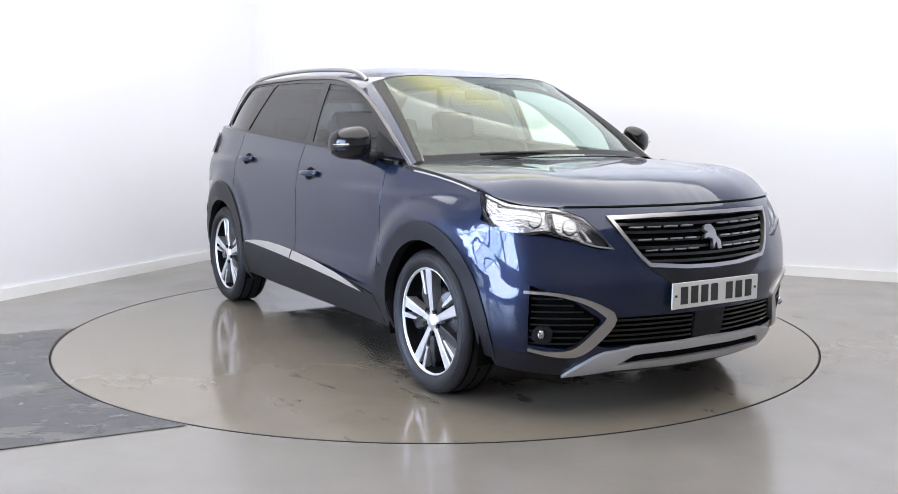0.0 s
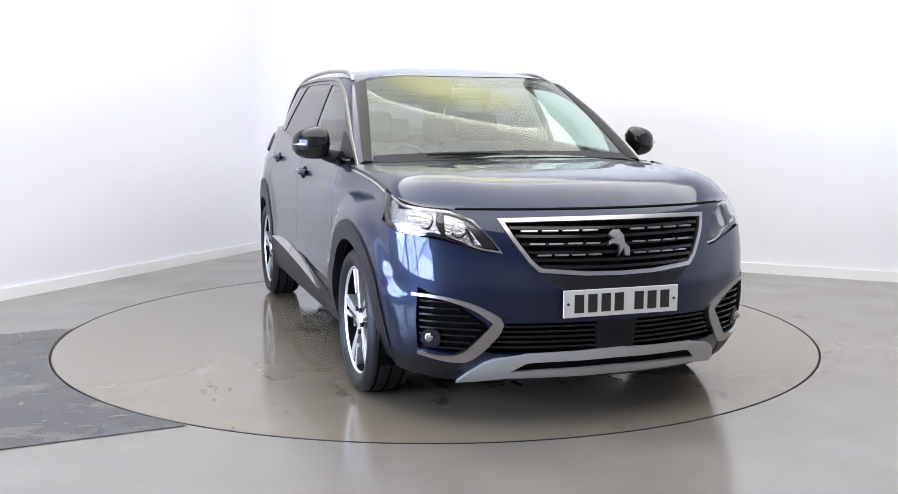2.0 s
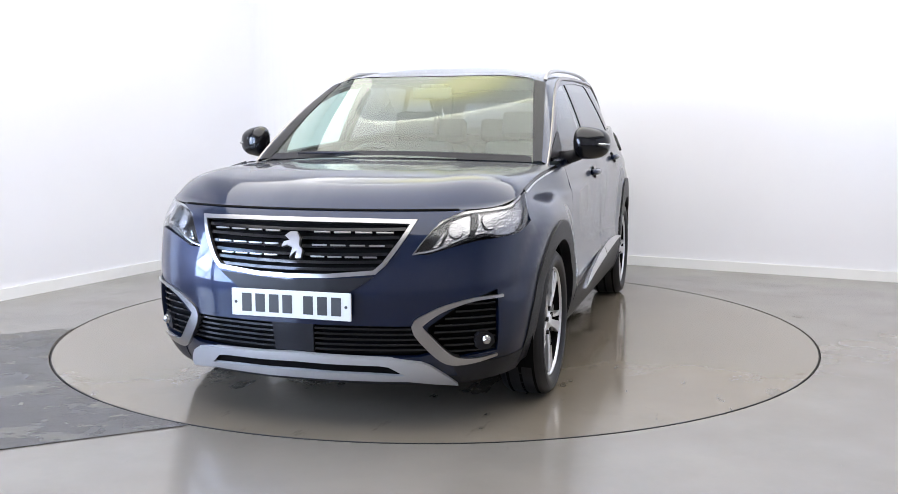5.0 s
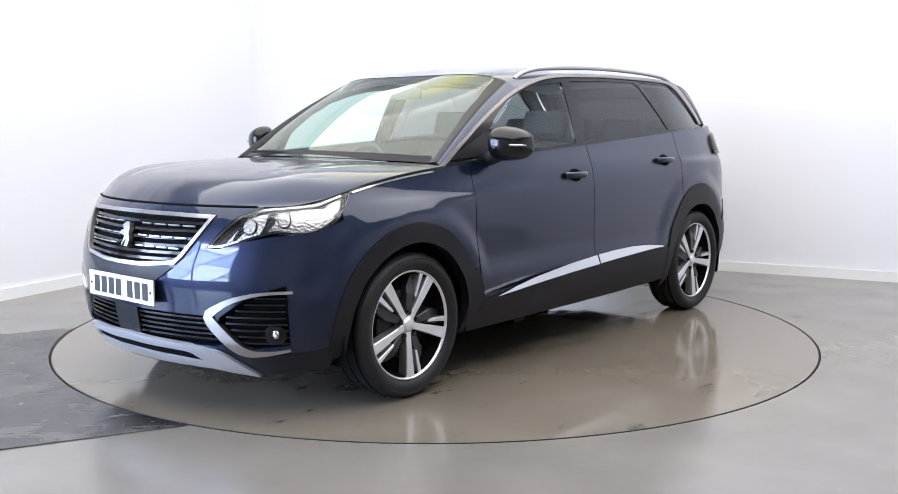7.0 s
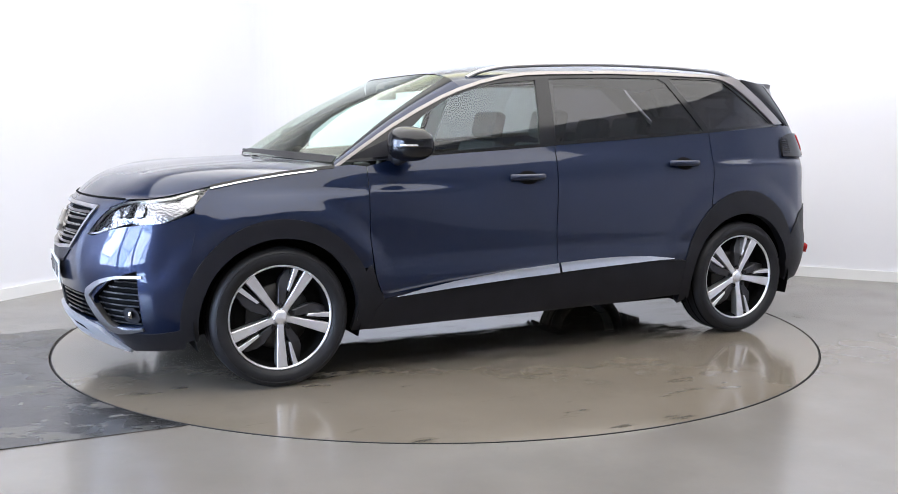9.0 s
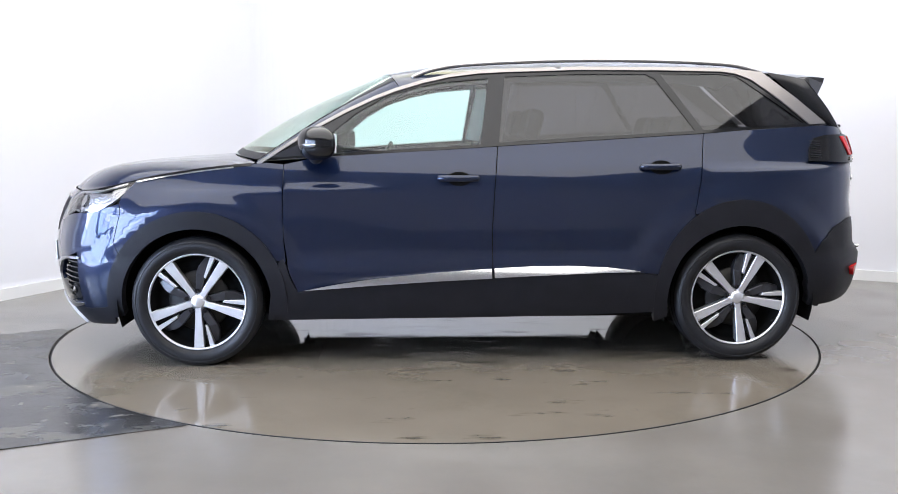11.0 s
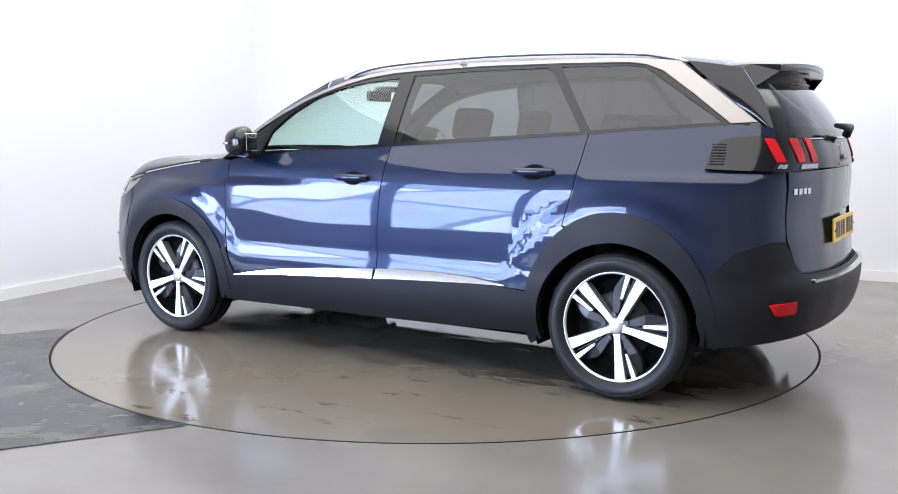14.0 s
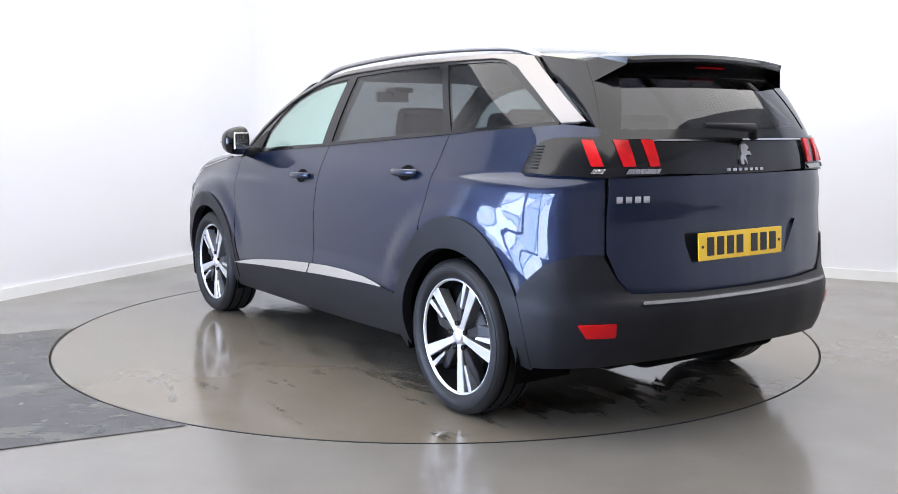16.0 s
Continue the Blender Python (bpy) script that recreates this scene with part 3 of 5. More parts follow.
BEL = lambda xs: [(x, belt(x) - 0.004) for x in xs]
NOSE_Z = 0.905


EDGE = table([-2.6, -2.3, -2.12, -1.98, -1.85, -1.7, -1.4, -1.12, -0.9], [0.905, 0.905, 0.905, 0.914, 0.939, 0.972, 1.022, 1.052, 1.07])


def edge_z(x):
    """The height of the bonnet's edge, nose to windscreen."""
    return EDGE(-x)


# fender
fender = X([(0.965, 1.05), (0.97, 0.85), (0.968, 0.68), (0.955, 0.55)] + [p for p in arch(*FC, 0.455, 0.468, 152, 32, 24)] +
           [(1.85, 0.65), (1.815, 0.80), (1.80, 0.88), (1.735, 0.955), (1.715, 0.968)] + [(x, edge_z(x)) for x in (1.6, 1.5, 1.4, 1.3, 1.2, 1.12)] + [(1.05, 1.058)])
both("front_wing", patch(fender, ring, 0.035, 0.02, gap=0.002, flip=False), M_PAINT)
# doors
fd = X([(0.965, 1.05)] + BEL([0.8, 0.5, 0.2, -0.1]) + [(-0.142, belt(-0.142) - 0.004), (-0.12, 0.9), (-0.108, 0.7), (-0.112, 0.48)] + [(x, sill_z(x)) for x in (0.0, 0.2, 0.53, 0.8)] + [(0.90, 0.39), (0.945, 0.5), (0.968, 0.68), (0.97, 0.85)])
FD = both("front_door", patch(fd, ring, 0.035, 0.02, gap=0.0025), M_PAINT)
rd_seam = [(-1.235, belt(-1.235) - 0.004), (-1.20, 0.95), (-1.165, 0.79)]
rd = X([(-0.142, belt(-0.142) - 0.004)] + BEL([-0.4, -0.7, -1.0]) + rd_seam + [p for p in arch(*RC, 0.445, 0.515, 58, 15, 10)] + [(x, sill_z(x)) for x in (-0.88, -0.7, -0.5, -0.3)] + [(-0.112, 0.48), (-0.108, 0.7), (-0.12, 0.9)])
RD = both("rear_door", patch(rd, ring, 0.035, 0.02, gap=0.0025), M_PAINT)
# quarter panel, round to the tailgate
tg_s = s_at(0.672, 0.9, 1, True)
quarter = X([(-1.165, 0.79), (-1.20, 0.95), (-1.235, belt(-1.235) - 0.004)] + BEL([-1.4, -1.6, -1.8, -1.9])) + [(s_at(-1.97, 1.245), 1.245), (tg_s, 1.235), (tg_s, 0.68)] + X([(-1.93, 0.60), (-1.82, 0.52)]) + X(arch(*RC, 0.445, 0.515, 158, 60, 18))
both("rear_wing", patch(quarter, ring, 0.035, 0.02, gap=0.002), M_PAINT)


def shift(bm, v):
    bmesh.ops.translate(bm, verts=bm.verts[:], vec=v)
    return bm


# black arch mouldings and sills
for nm, C, ro, ri in (("front_arch_moulding", FC, (0.465, 0.478), (0.385, 0.388)), ("rear_arch_moulding", RC, (0.455, 0.525), (0.385, 0.388))):
    lo = -10 if nm[0] == "f" else -14
    o = arch(*C, *ro, 186, lo, 40)
    i = arch(*C, *ri, lo, 186, 40)
    both(nm, patch(X(o + i), ring, 0.03, 0.05, out=0.008), M_PLASTIC, "black plastic wheel arch moulding")
low_wing = X([(0.985, 0.56), (0.968, 0.565), (0.955, 0.53), (0.935, 0.46), (0.895, 0.385), (0.90, 0.24), (1.06, 0.24), (1.02, 0.5)])
both("wing_cladding", patch(low_wing, ring, 0.03, 0.03, out=0.004), M_PLASTIC, "black plastic cladding behind the wheel")
sill = X(SILL_TOP[::1] + [(-0.985, 0.345), (-1.03, 0.27), (-0.5, 0.252), (0, 0.245), (0.5, 0.243), (0.97, 0.24), (0.945, 0.33)])
both("sill_cladding", patch(sill, ring, 0.03, 0.06, out=0.006), M_PLASTIC, "black plastic sill cladding")
# chrome strips on the doors
def tilted(q, z):
    return ring(q, z) + Vector((0, 0.35 * (0.5 - z), 0))


c_front = X([(0.87, 0.402), (0.7, 0.432), (0.53, 0.455), (0.2, 0.485), (-0.104, 0.503), (-0.104, 0.455), (0.2, 0.442), (0.53, 0.424), (0.7, 0.412)])
c_rear = X([(-0.118, 0.504), (-0.3, 0.512), (-0.5, 0.514), (-0.7, 0.506), (-0.88, 0.487), (-0.88, 0.482), (-0.7, 0.479), (-0.5, 0.472), (-0.3, 0.465), (-0.118, 0.457)])
both("door_strip", patch(c_front, tilted, 0.02, 0.02, out=0.02), M_CHROME, "polished chrome strip", FD)
both("door_strip", patch(c_rear, tilted, 0.02, 0.02, out=0.02), M_CHROME, "polished chrome strip", RD)

# front bumper with its openings
half = F([(0, NOSE_Z - 0.002), (0.25, NOSE_Z - 0.002), (0.48, NOSE_Z - 0.002), (0.645, NOSE_Z), (0.562, 0.866), (0.510, 0.798), (0.470, 0.736), (0.53, 0.736), (0.62, 0.765), (0.70, 0.785)]) + X([(1.93, 0.805), (1.80, 0.85), (1.80, 0.80), (1.835, 0.65)]) + X(arch(*FC, 0.455, 0.468, 32, -10, 10)) + X([(1.90, 0.22)]) + F([(0.62, 0.21), (0.3, 0.21), (0, 0.21)])
bump = half + [(-s, z) for s, z in half[::-1][1:-1]]
GRILLE = F([(-0.475, 0.868), (-0.25, 0.872), (0, 0.873), (0.25, 0.872), (0.475, 0.868), (0.43, 0.78), (0.375, 0.695), (0.34, 0.662), (0.15, 0.646), (0, 0.643), (-0.15, 0.646), (-0.34, 0.662), (-0.375, 0.695), (-0.43, 0.78)])
FOG = F([(0.775, 0.59), (0.66, 0.545), (0.535, 0.45), (0.53, 0.43), (0.60, 0.33), (0.625, 0.315), (0.77, 0.335)])
LOWER = F([(-0.50, 0.455), (0, 0.458), (0.50, 0.455), (0.57, 0.345), (0.5, 0.325), (0, 0.318), (-0.5, 0.325), (-0.57, 0.345)])
UNDER = F([(-0.335, 0.652), (0, 0.635), (0.335, 0.652), (0.225, 0.582), (0, 0.576), (-0.225, 0.582)])
fogR = [(-s, z) for s, z in FOG[::-1]]
piece("front_bumper", patch(bump, ring, 0.03, 0.02, holes=[GRILLE, FOG, fogR, LOWER], out=0.0025), M_PAINT)


def frame_patch(outline, w, out, depth=0.02, step=0.02):
    return patch(outline, ring, step, depth, out=out, holes=[shrink(outline, w)])


grille = piece("grille", patch(shrink(GRILLE, 0.004), ring, 0.03, 0.0, out=-0.025), M_DARK, "black grille with chrome dashes")
piece("chrome_frame", frame_patch(GRILLE, 0.016, 0.012), M_SATIN, "bright satin frame", grille, True)


# bonnet: spans from its edge on the body to the foot of the windscreen
def bonnet_edge(k):
    """The bonnet's outline, k from 0 at the nose centre to 1 at the windscreen's corner."""
    s = k * s_at(1.12, 1.052)
    z = NOSE_Z
    for _ in range(4):
        z = edge_z(ring(s, z).x)
    return ring(s, z)


_be = [bonnet_edge(k / 240) for k in range(241)]


def cowl(u):
    return Vector((1.34 - 0.25 * u * u, 0.735 * u, 1.085 - 0.024 * u * u))


# the bonnet's profile: a quick roll up from the nose, then a long gentle rise
RISE = table([0, 0.04, 0.09, 0.15, 0.22, 0.35, 0.58, 0.8, 1.0], [0, 0.19, 0.37, 0.52, 0.62, 0.725, 0.83, 0.915, 1.0])


def bonnet(u, v):
    """u -1..1 across, v 0..1 from the nose to the windscreen."""
    a = abs(u)
    # across the nose half the outline turns the corner; each line of the bonnet runs from it to the cowl
    k = 0.60 * a
    n0 = _edge_at(k)
    side = _edge_at(0.60 + 0.40 * v)
    e = a**6
    c = cowl(a)
    p = n0.lerp(c, v)
    p.z = n0.z + (c.z - n0.z) * RISE(v)
    p.z += 0.028 * math.exp(-((a - 0.70) / 0.21) ** 2) * math.sin(math.pi * min(1, v + 1e-6) ** 0.5)
    p.z += 0.006 * smooth01((0.48 + 0.14 * v - a) / 0.12) * math.sin(math.pi * min(1, v))
    p = p.lerp(side, e) if v > 0 else p
    return Vector((p.x, math.copysign(p.y, u), p.z))


def _edge_at(k):
    i = min(239, int(k * 240))
    return _be[i].lerp(_be[i + 1], k * 240 - i)


bm = patch([(-0.998, 0.0), (0.998, 0.0), (0.998, 1), (-0.998, 1)], lambda u, v: bonnet(max(-1, min(1, u)), max(0, min(1, v))), 0.03, 0.0)
piece("bonnet", bm, M_PAINT)
piece("bonnet_gap", patch(strip(F([(y, NOSE_Z) for y in np.linspace(-0.62, 0.62, 25)]), 0.006), ring, 0.02, 0.004, out=0.006), M_DARK)


# windscreen, pillars, roof
CROWN = table([-2.0, -1.5, -1.0, -0.5, 0.0, 0.2, 0.3, 0.41, 0.5], [0.045, 0.052, 0.06, 0.064, 0.069, 0.078, 0.088, 0.104, 0.126])


def roof(u, v):
    x = (0.475 - 0.105 * abs(u) ** 2.5) * (1 - v) + (-1.78) * v
    e = cabin(x, TRIM(x))
    z = TRIM(x) + CROWN(x) * (1 - abs(u) ** (3.2 + 3.3 * smooth01(x / 0.4)))
    return Vector((x, e.y * u, z))


def header(u):
    p = roof(0.84 * u, 0)
    return Vector((p.x + 0.004, 0.585 * u, p.z - 0.004))


def screen(u, v):
    b, t = cowl(u), header(u)
    b = Vector((b.x, b.y * 0.985, b.z + 0.006))
    p = b.lerp(t, v)
    return p + Vector((0.5, 0, 0.86)) * 0.035 * math.sin(math.pi * v) * (1 - 0.5 * u * u)


piece("windscreen", patch([(-1, 0), (1, 0), (1, 1), (-1, 1)], screen, 0.05, 0.0), M_SCREEN, "tinted windscreen glass")


def pillar(w, v):
    """w 0 at the screen, 1 at the chrome line."""
    a = screen(1, v)
    x = 1.11 + (0.37 - 1.11) * v
    b = cabin(x, TRIM(x))
    p = a.lerp(b, w)
    return p + Vector((0.3, 0.5, 0.4)) * 0.02 * math.sin(math.pi * w)


both("front_pillar", patch([(0.2, 0), (1, 0), (1, 1.0), (0.2, 1.0)], pillar, 0.08, 0.0), M_PAINT, "dark blue windscreen pillar")
both("screen_seal", patch([(-0.02, 0), (0.48, 0), (0.48, 1), (-0.02, 1)], pillar, 0.08, 0.0, out=0.003), M_PLASTIC, "black rubber screen seal")
piece("roof", patch([(-1, 0), (1, 0), (1, 1), (-1, 1)], roof, 0.04, 0.0), M_PAINT)

# glasshouse side: black frame with three glazed openings
G1 = [(0.765, 1.094), (0.725, 1.21), (0.60, 1.312), (0.455, 1.395), (0.29, 1.448), (0.14, 1.478), (-0.105, 1.50), (-0.055, 1.146)]
G2 = [(-0.185, 1.508), (-0.56, 1.523), (-0.95, 1.525), (-1.0, 1.50), (-1.20, 1.215), (-0.145, 1.155)]
G3 = [(-1.02, 1.528), (-1.36, 1.525), (-1.45, 1.515), (-1.83, 1.257), (-1.235, 1.218)]
frame_o = [(x, belt(x) - 0.006) for x in (1.08, 0.5, 0, -0.5, -1, -1.5, -1.93)] + [(-1.62, TRIM(-1.62))] + [(x, TRIM(x)) for x in (-1.4, -1.0, -0.6, -0.2, 0.075, 0.25, 0.387, 0.55, 0.712, 0.9, 1.1)]
both("window_frame", patch(frame_o, cabin, 0.04, 0.02, holes=[shrink(G1, 0.004), shrink(G2, 0.004), shrink(G3, 0.004)], flip=True), M_GLOSSBLACK, "gloss black window surround")
for nm, g, m in (("front_door_glass", G1, M_SIDEGLASS), ("rear_door_glass", G2, M_PRIVACY), ("quarter_glass", G3, M_PRIVACY)):
    both(nm, patch(g, cabin, 0.06, 0.0, out=-0.004, flip=True), m, "dark privacy glass" if m is M_PRIVACY else "green tinted glass")
top = [(x, TRIM(x)) for x in (1.11, 0.95, 0.8, 0.65, 0.5, 0.387, 0.25, 0.1, -0.05, -0.2, -0.6, -1.0, -1.36, -1.53)]
trim = top + [(-1.60, 1.53), (-1.78, 1.395), (-1.955, 1.258), (-1.85, 1.252), (-1.68, 1.385), (-1.53, 1.49), (-1.45, 1.52), (-1.37, TRIM(-1.37) - 0.02)] + [(x, TRIM(x) - 0.018) for x in (-1.0, -0.6, -0.2, -0.05, 0.1, 0.25, 0.387, 0.5, 0.65, 0.8, 0.95, 1.10)]
both("roof_trim", patch(trim, cabin, 0.03, 0.012, out=0.008, flip=True), M_PILLARTRIM, "satin chrome trim sweeping down the rear pillar")
both("belt_trim", patch([(x, belt(x) + 0.006) for x in (1.0, 0.5, 0, -0.6, -1.2, -1.84)] + [(x, belt(x) - 0.008) for x in (-1.84, -1.2, -0.6, 0, 0.5, 1.0)], cabin, 0.05, 0.01, out=0.006, flip=True), M_GLOSSBLACK)


# ---------- dark liners behind the panels ----------
def mirror_s(h):
    return h + [(-q, z) for q, z in h[::-1] if abs(q) > 1e-6]


liner = mirror_s(F([(0, 0.9), (0.5, 0.9), (0.62, 0.88)]) + X([(1.86, 0.86), (1.88, 0.6), (1.90, 0.25)]) + F([(0.6, 0.22), (0, 0.22)]))
piece("front_liner", patch(liner, ring, 0.06, 0.0, out=-0.05), M_DARK)
side_liner = X([(0.94, 1.0), (0.5, 1.05), (0, 1.08), (-0.6, 1.12), (-1.2, 1.16), (-1.16, 0.8), (-1.0, 0.6), (-0.97, 0.3), (-0.5, 0.27), (0.5, 0.27), (0.93, 0.3)])
both("door_liner", patch(side_liner, ring, 0.08, 0.0, out=-0.03), M_DARK)
bm = bmesh.new()
box(bm, -0.98, 0.98, -0.83, 0.83, 0.235, 0.42, 0.02)
box(bm, -2.05, -0.9, -0.6, 0.6, 0.28, 0.45, 0.02)
box(bm, 0.9, 2.1, -0.58, 0.58, 0.22, 0.5, 0.02)
piece("underbody", bm, M_DARK)
for cx, cz in (FC, RC):
    bm = bmesh.new()
    lathe(bm, [(0.41, 0.88), (0.41, 0.58), (0.05, 0.58)], 40)
    for v in bm.verts:
        v.co += Vector((cx, 0, cz))
    bmesh.ops.delete(bm, geom=[v for v in bm.verts if v.co.z < 0.2], context="VERTS")
    both("wheel_arch_liner", bm, M_DARK)

# ---------- nose ----------
bars = []
for i, z in enumerate((0.838, 0.805, 0.773, 0.742, 0.712, 0.685)):
    w = np.interp(z, [0.66, 0.87], [0.335, 0.455])
    bars.append(piece("grille_bar", patch(strip(F([(-w, z), (-w / 2, z - 0.004), (0, z - 0.006), (w / 2, z - 0.004), (w, z)]), 0.012), ring, 0.03, 0.02, out=-0.004), M_GLOSSBLACK, "gloss black grille bar", grille, True))
for z, n in ((0.822, 4), (0.772, 4), (0.728, 4)):
    w = np.interp(z, [0.66, 0.87], [0.315, 0.44])
    for sd in (-1, 1):
        for k in range(n):
            a, b = sd * (0.075 + (w - 0.075) * k / n), sd * (0.075 + (w - 0.075) * (k + 0.78) / n)
            piece("grille_dash", patch(strip(F([(min(a, b), z), (max(a, b), z)]), 0.005), ring, 0.03, 0.01, out=0.004), M_SATIN, "chrome dash", grille, True)
# the badge: a plain bright upright shape
badge = [(-0.01, -0.055), (0.0, -0.01), (-0.03, 0.0), (-0.055, -0.008), (-0.045, 0.014), (-0.02, 0.02), (-0.045, 0.038), (-0.022, 0.056), (0.012, 0.056), (0.03, 0.03), (0.03, 0.0), (0.05, -0.02), (0.045, -0.055), (0.02, -0.055), (0.022, -0.02)]
piece("emblem", patch([(s_ * 0.9, 0.765 + z_ * 0.9) for s_, z_ in badge], ring, 0.02, 0.02, out=0.02), M_SATIN, "plain satin silver emblem", grille, True)
piece("lower_grille", patch(shrink(UNDER, 0.0), ring, 0.03, 0.01, out=0.008), M_PLASTIC, "satin black panel under the grille")

low = piece("bumper_intake", patch(LOWER, ring, 0.04, 0.0, out=-0.03), M_DARK, "black intake with slats")
for z in (0.44, 0.418, 0.396, 0.374, 0.352):
    w = np.interp(z, [0.34, 0.455], [0.56, 0.495])
    piece("slat", patch(strip(F([(-w, z), (-w / 2, z), (0, z), (w / 2, z), (w, z)]), 0.009), ring, 0.04, 0.02, out=-0.006), M_GLOSSBLACK, "", low, True)
piece("sensor_panel", patch(F([(-0.095, 0.462), (0.085, 0.462), (0.08, 0.34), (-0.09, 0.34)]), ring, 0.04, 0.02, out=0.0), M_PLASTIC, "plain black panel", low, True)

skid_o = F([(0, 0.338), (0.38, 0.326), (0.50, 0.305), (0.53, 0.29), (0.60, 0.21), (0.61, 0.19), (0.52, 0.205), (0.43, 0.222), (0, 0.226)])
skid_o = mirror_s(skid_o)
skid_h = mirror_s(F([(0, 0.303), (0.34, 0.297), (0.375, 0.292), (0.43, 0.25), (0.3, 0.258), (0, 0.264)]))
piece("skid_plate", patch(skid_o, ring, 0.02, 0.02, out=0.018, holes=[skid_h]), M_SKID, "satin silver skid plate")
valance = F([(0.605, 0.298), (0.70, 0.292)]) + X([(1.98, 0.298), (1.90, 0.31), (1.85, 0.33), (1.855, 0.22), (1.93, 0.212)]) + F([(0.62, 0.2)])
both("bumper_valance", patch(valance, ring, 0.03, 0.02, out=0.006), M_PLASTIC, "black plastic lower valance")
piece("skid_slot", patch(skid_h, ring, 0.03, 0.0, out=0.007), M_DARK)
apron = mirror_s(F([(0, 0.232), (0.5, 0.225), (0.62, 0.23)]) + X([(1.93, 0.24), (1.86, 0.215)]) + F([(0.6, 0.19), (0, 0.2)]))
piece("front_apron", patch(apron, ring, 0.04, 0.03, out=0.004), M_PLASTIC)

FS = [(s_at(2.035, 0.56), 0.561)] + F([(0.70, 0.556), (0.60, 0.528), (0.53, 0.49), (0.492, 0.452), (0.53, 0.39), (0.585, 0.325), (0.63, 0.302), (0.70, 0.303)]) + [(s_at(2.03, 0.315), 0.318)]
fog_pan = both("fog_recess", patch(FOG, ring, 0.03, 0.0, out=-0.03), M_DARK, "black slatted fog lamp recess")
both("fog_trim", patch(strip(spline(FS, 3), [0.012 + 0.038 * math.sin(math.pi * min(1, k / 27) ** 1.25) ** 2 for k in range(28)]), ring, 0.02, 0.03, out=0.012), M_SATIN, "satin chrome bracket")
for z in (0.535, 0.507, 0.479, 0.451, 0.423, 0.395, 0.367, 0.339):
    a = np.interp(z, [0.33, 0.44, 0.59], [0.60, 0.535, 0.74])
    a += 0.01
    if 0.78 - a > 0.03:
        both("slat", patch(strip(F([(a, z), ((a + 0.775) / 2, z), (0.775, z)]), 0.008), ring, 0.03, 0.02, out=-0.008), M_GLOSSBLACK, "", fog_pan)
fog_l = patch(rounded(F([(0.70, 0.415), (0.765, 0.415), (0.765, 0.345), (0.70, 0.335)]), 1), ring, 0.02, 0.02, out=-0.004)
both("fog_lamp_housing", fog_l, M_PLASTIC, "", fog_pan)
bm = bmesh.new()
ctr = ring(s_at(0.738, 0.385, 1), 0.385)
bmesh.ops.create_uvsphere(bm, u_segments=16, v_segments=10, radius=0.02)
for v in bm.verts:
    v.co = Vector((v.co.x * 0.6, v.co.y, v.co.z)) + ctr + Vector((0.004, 0.0, 0))
    for f in v.link_faces:
        f.smooth = True
both("fog_lamp", bm, M_REFLECT, "small round chrome fog lamp", fog_pan)
for yy, zz, xx in ((0.66, 0.255, 0), (0.0, 0.48, 1.83)):
    q = F([(yy, zz)])[0] if yy else X([(xx, zz)])[0]
    both("parking_sensor", patch(arch(q[0], q[1], 0.011, 0.011, 0, 345, 12), ring, 0.02, 0.006, out=0.004), M_PLASTIC)

# head lamps
LAMP = F([(0.462, 0.735), (0.493, 0.794), (0.545, 0.862), (0.625, 0.902)]) + X([(1.93, 0.919), (1.85, 0.936), (1.78, 0.952), (1.715, 0.966), (1.79, 0.885), (1.86, 0.83), (1.93, 0.797), (1.985, 0.782)]) + F([(0.725, 0.80), (0.66, 0.782), (0.60, 0.758), (0.54, 0.738)])
lamps = both("head_lamp", patch(LAMP, ring, 0.025, 0.04, out=-0.03), M_GLOSSBLACK, "clear head lamp with bright reflectors")
both("lens", patch(shrink(LAMP, 0.003), ring, 0.025, 0.0, out=0.002), M_LENS, "clear lens", lamps)
lr1 = F([(0.545, 0.765), (0.60, 0.865), (0.665, 0.895), (0.675, 0.80), (0.61, 0.775)])
lr2 = F([(0.69, 0.81), (0.685, 0.90), (0.735, 0.905)]) + X([(1.86, 0.905), (1.835, 0.865), (1.90, 0.82), (1.96, 0.805)])
both("reflector", patch(lr1, ring, 0.02, 0.02, out=-0.018), M_REFLECT, "bright reflector", lamps)
both("reflector", patch(lr2, ring, 0.02, 0.02, out=-0.018), M_REFLECT, "bright reflector", lamps)
lr3 = X([(1.845, 0.922), (1.775, 0.938), (1.80, 0.89), (1.84, 0.872), (1.865, 0.90)])
both("reflector", patch(lr3, ring, 0.02, 0.02, out=-0.018), M_REFLECT, "bright reflector", lamps)
chevrons = ([(0.668, 0.792), (0.686, 0.80), (0.702, 0.85), (0.688, 0.905), (0.670, 0.90), (0.682, 0.85)], [(0.570, 0.772), (0.582, 0.777), (0.596, 0.82), (0.590, 0.862), (0.580, 0.855), (0.584, 0.82)])
for ch in chevrons:
    both("chevron", patch(F(ch), ring, 0.02, 0.008, out=-0.006), M_GLOSSBLACK, "dark chevron bar", lamps)
bezel = X([(1.775, 0.905), (1.80, 0.882), (1.86, 0.838), (1.93, 0.806), (1.985, 0.792)]) + F([(0.725, 0.809), (0.66, 0.791), (0.60, 0.766)])
both("bezel", patch(strip(spline(bezel, 3), 0.012), ring, 0.02, 0.008, out=-0.005), M_GLOSSBLACK, "gloss black lower bezel", lamps)
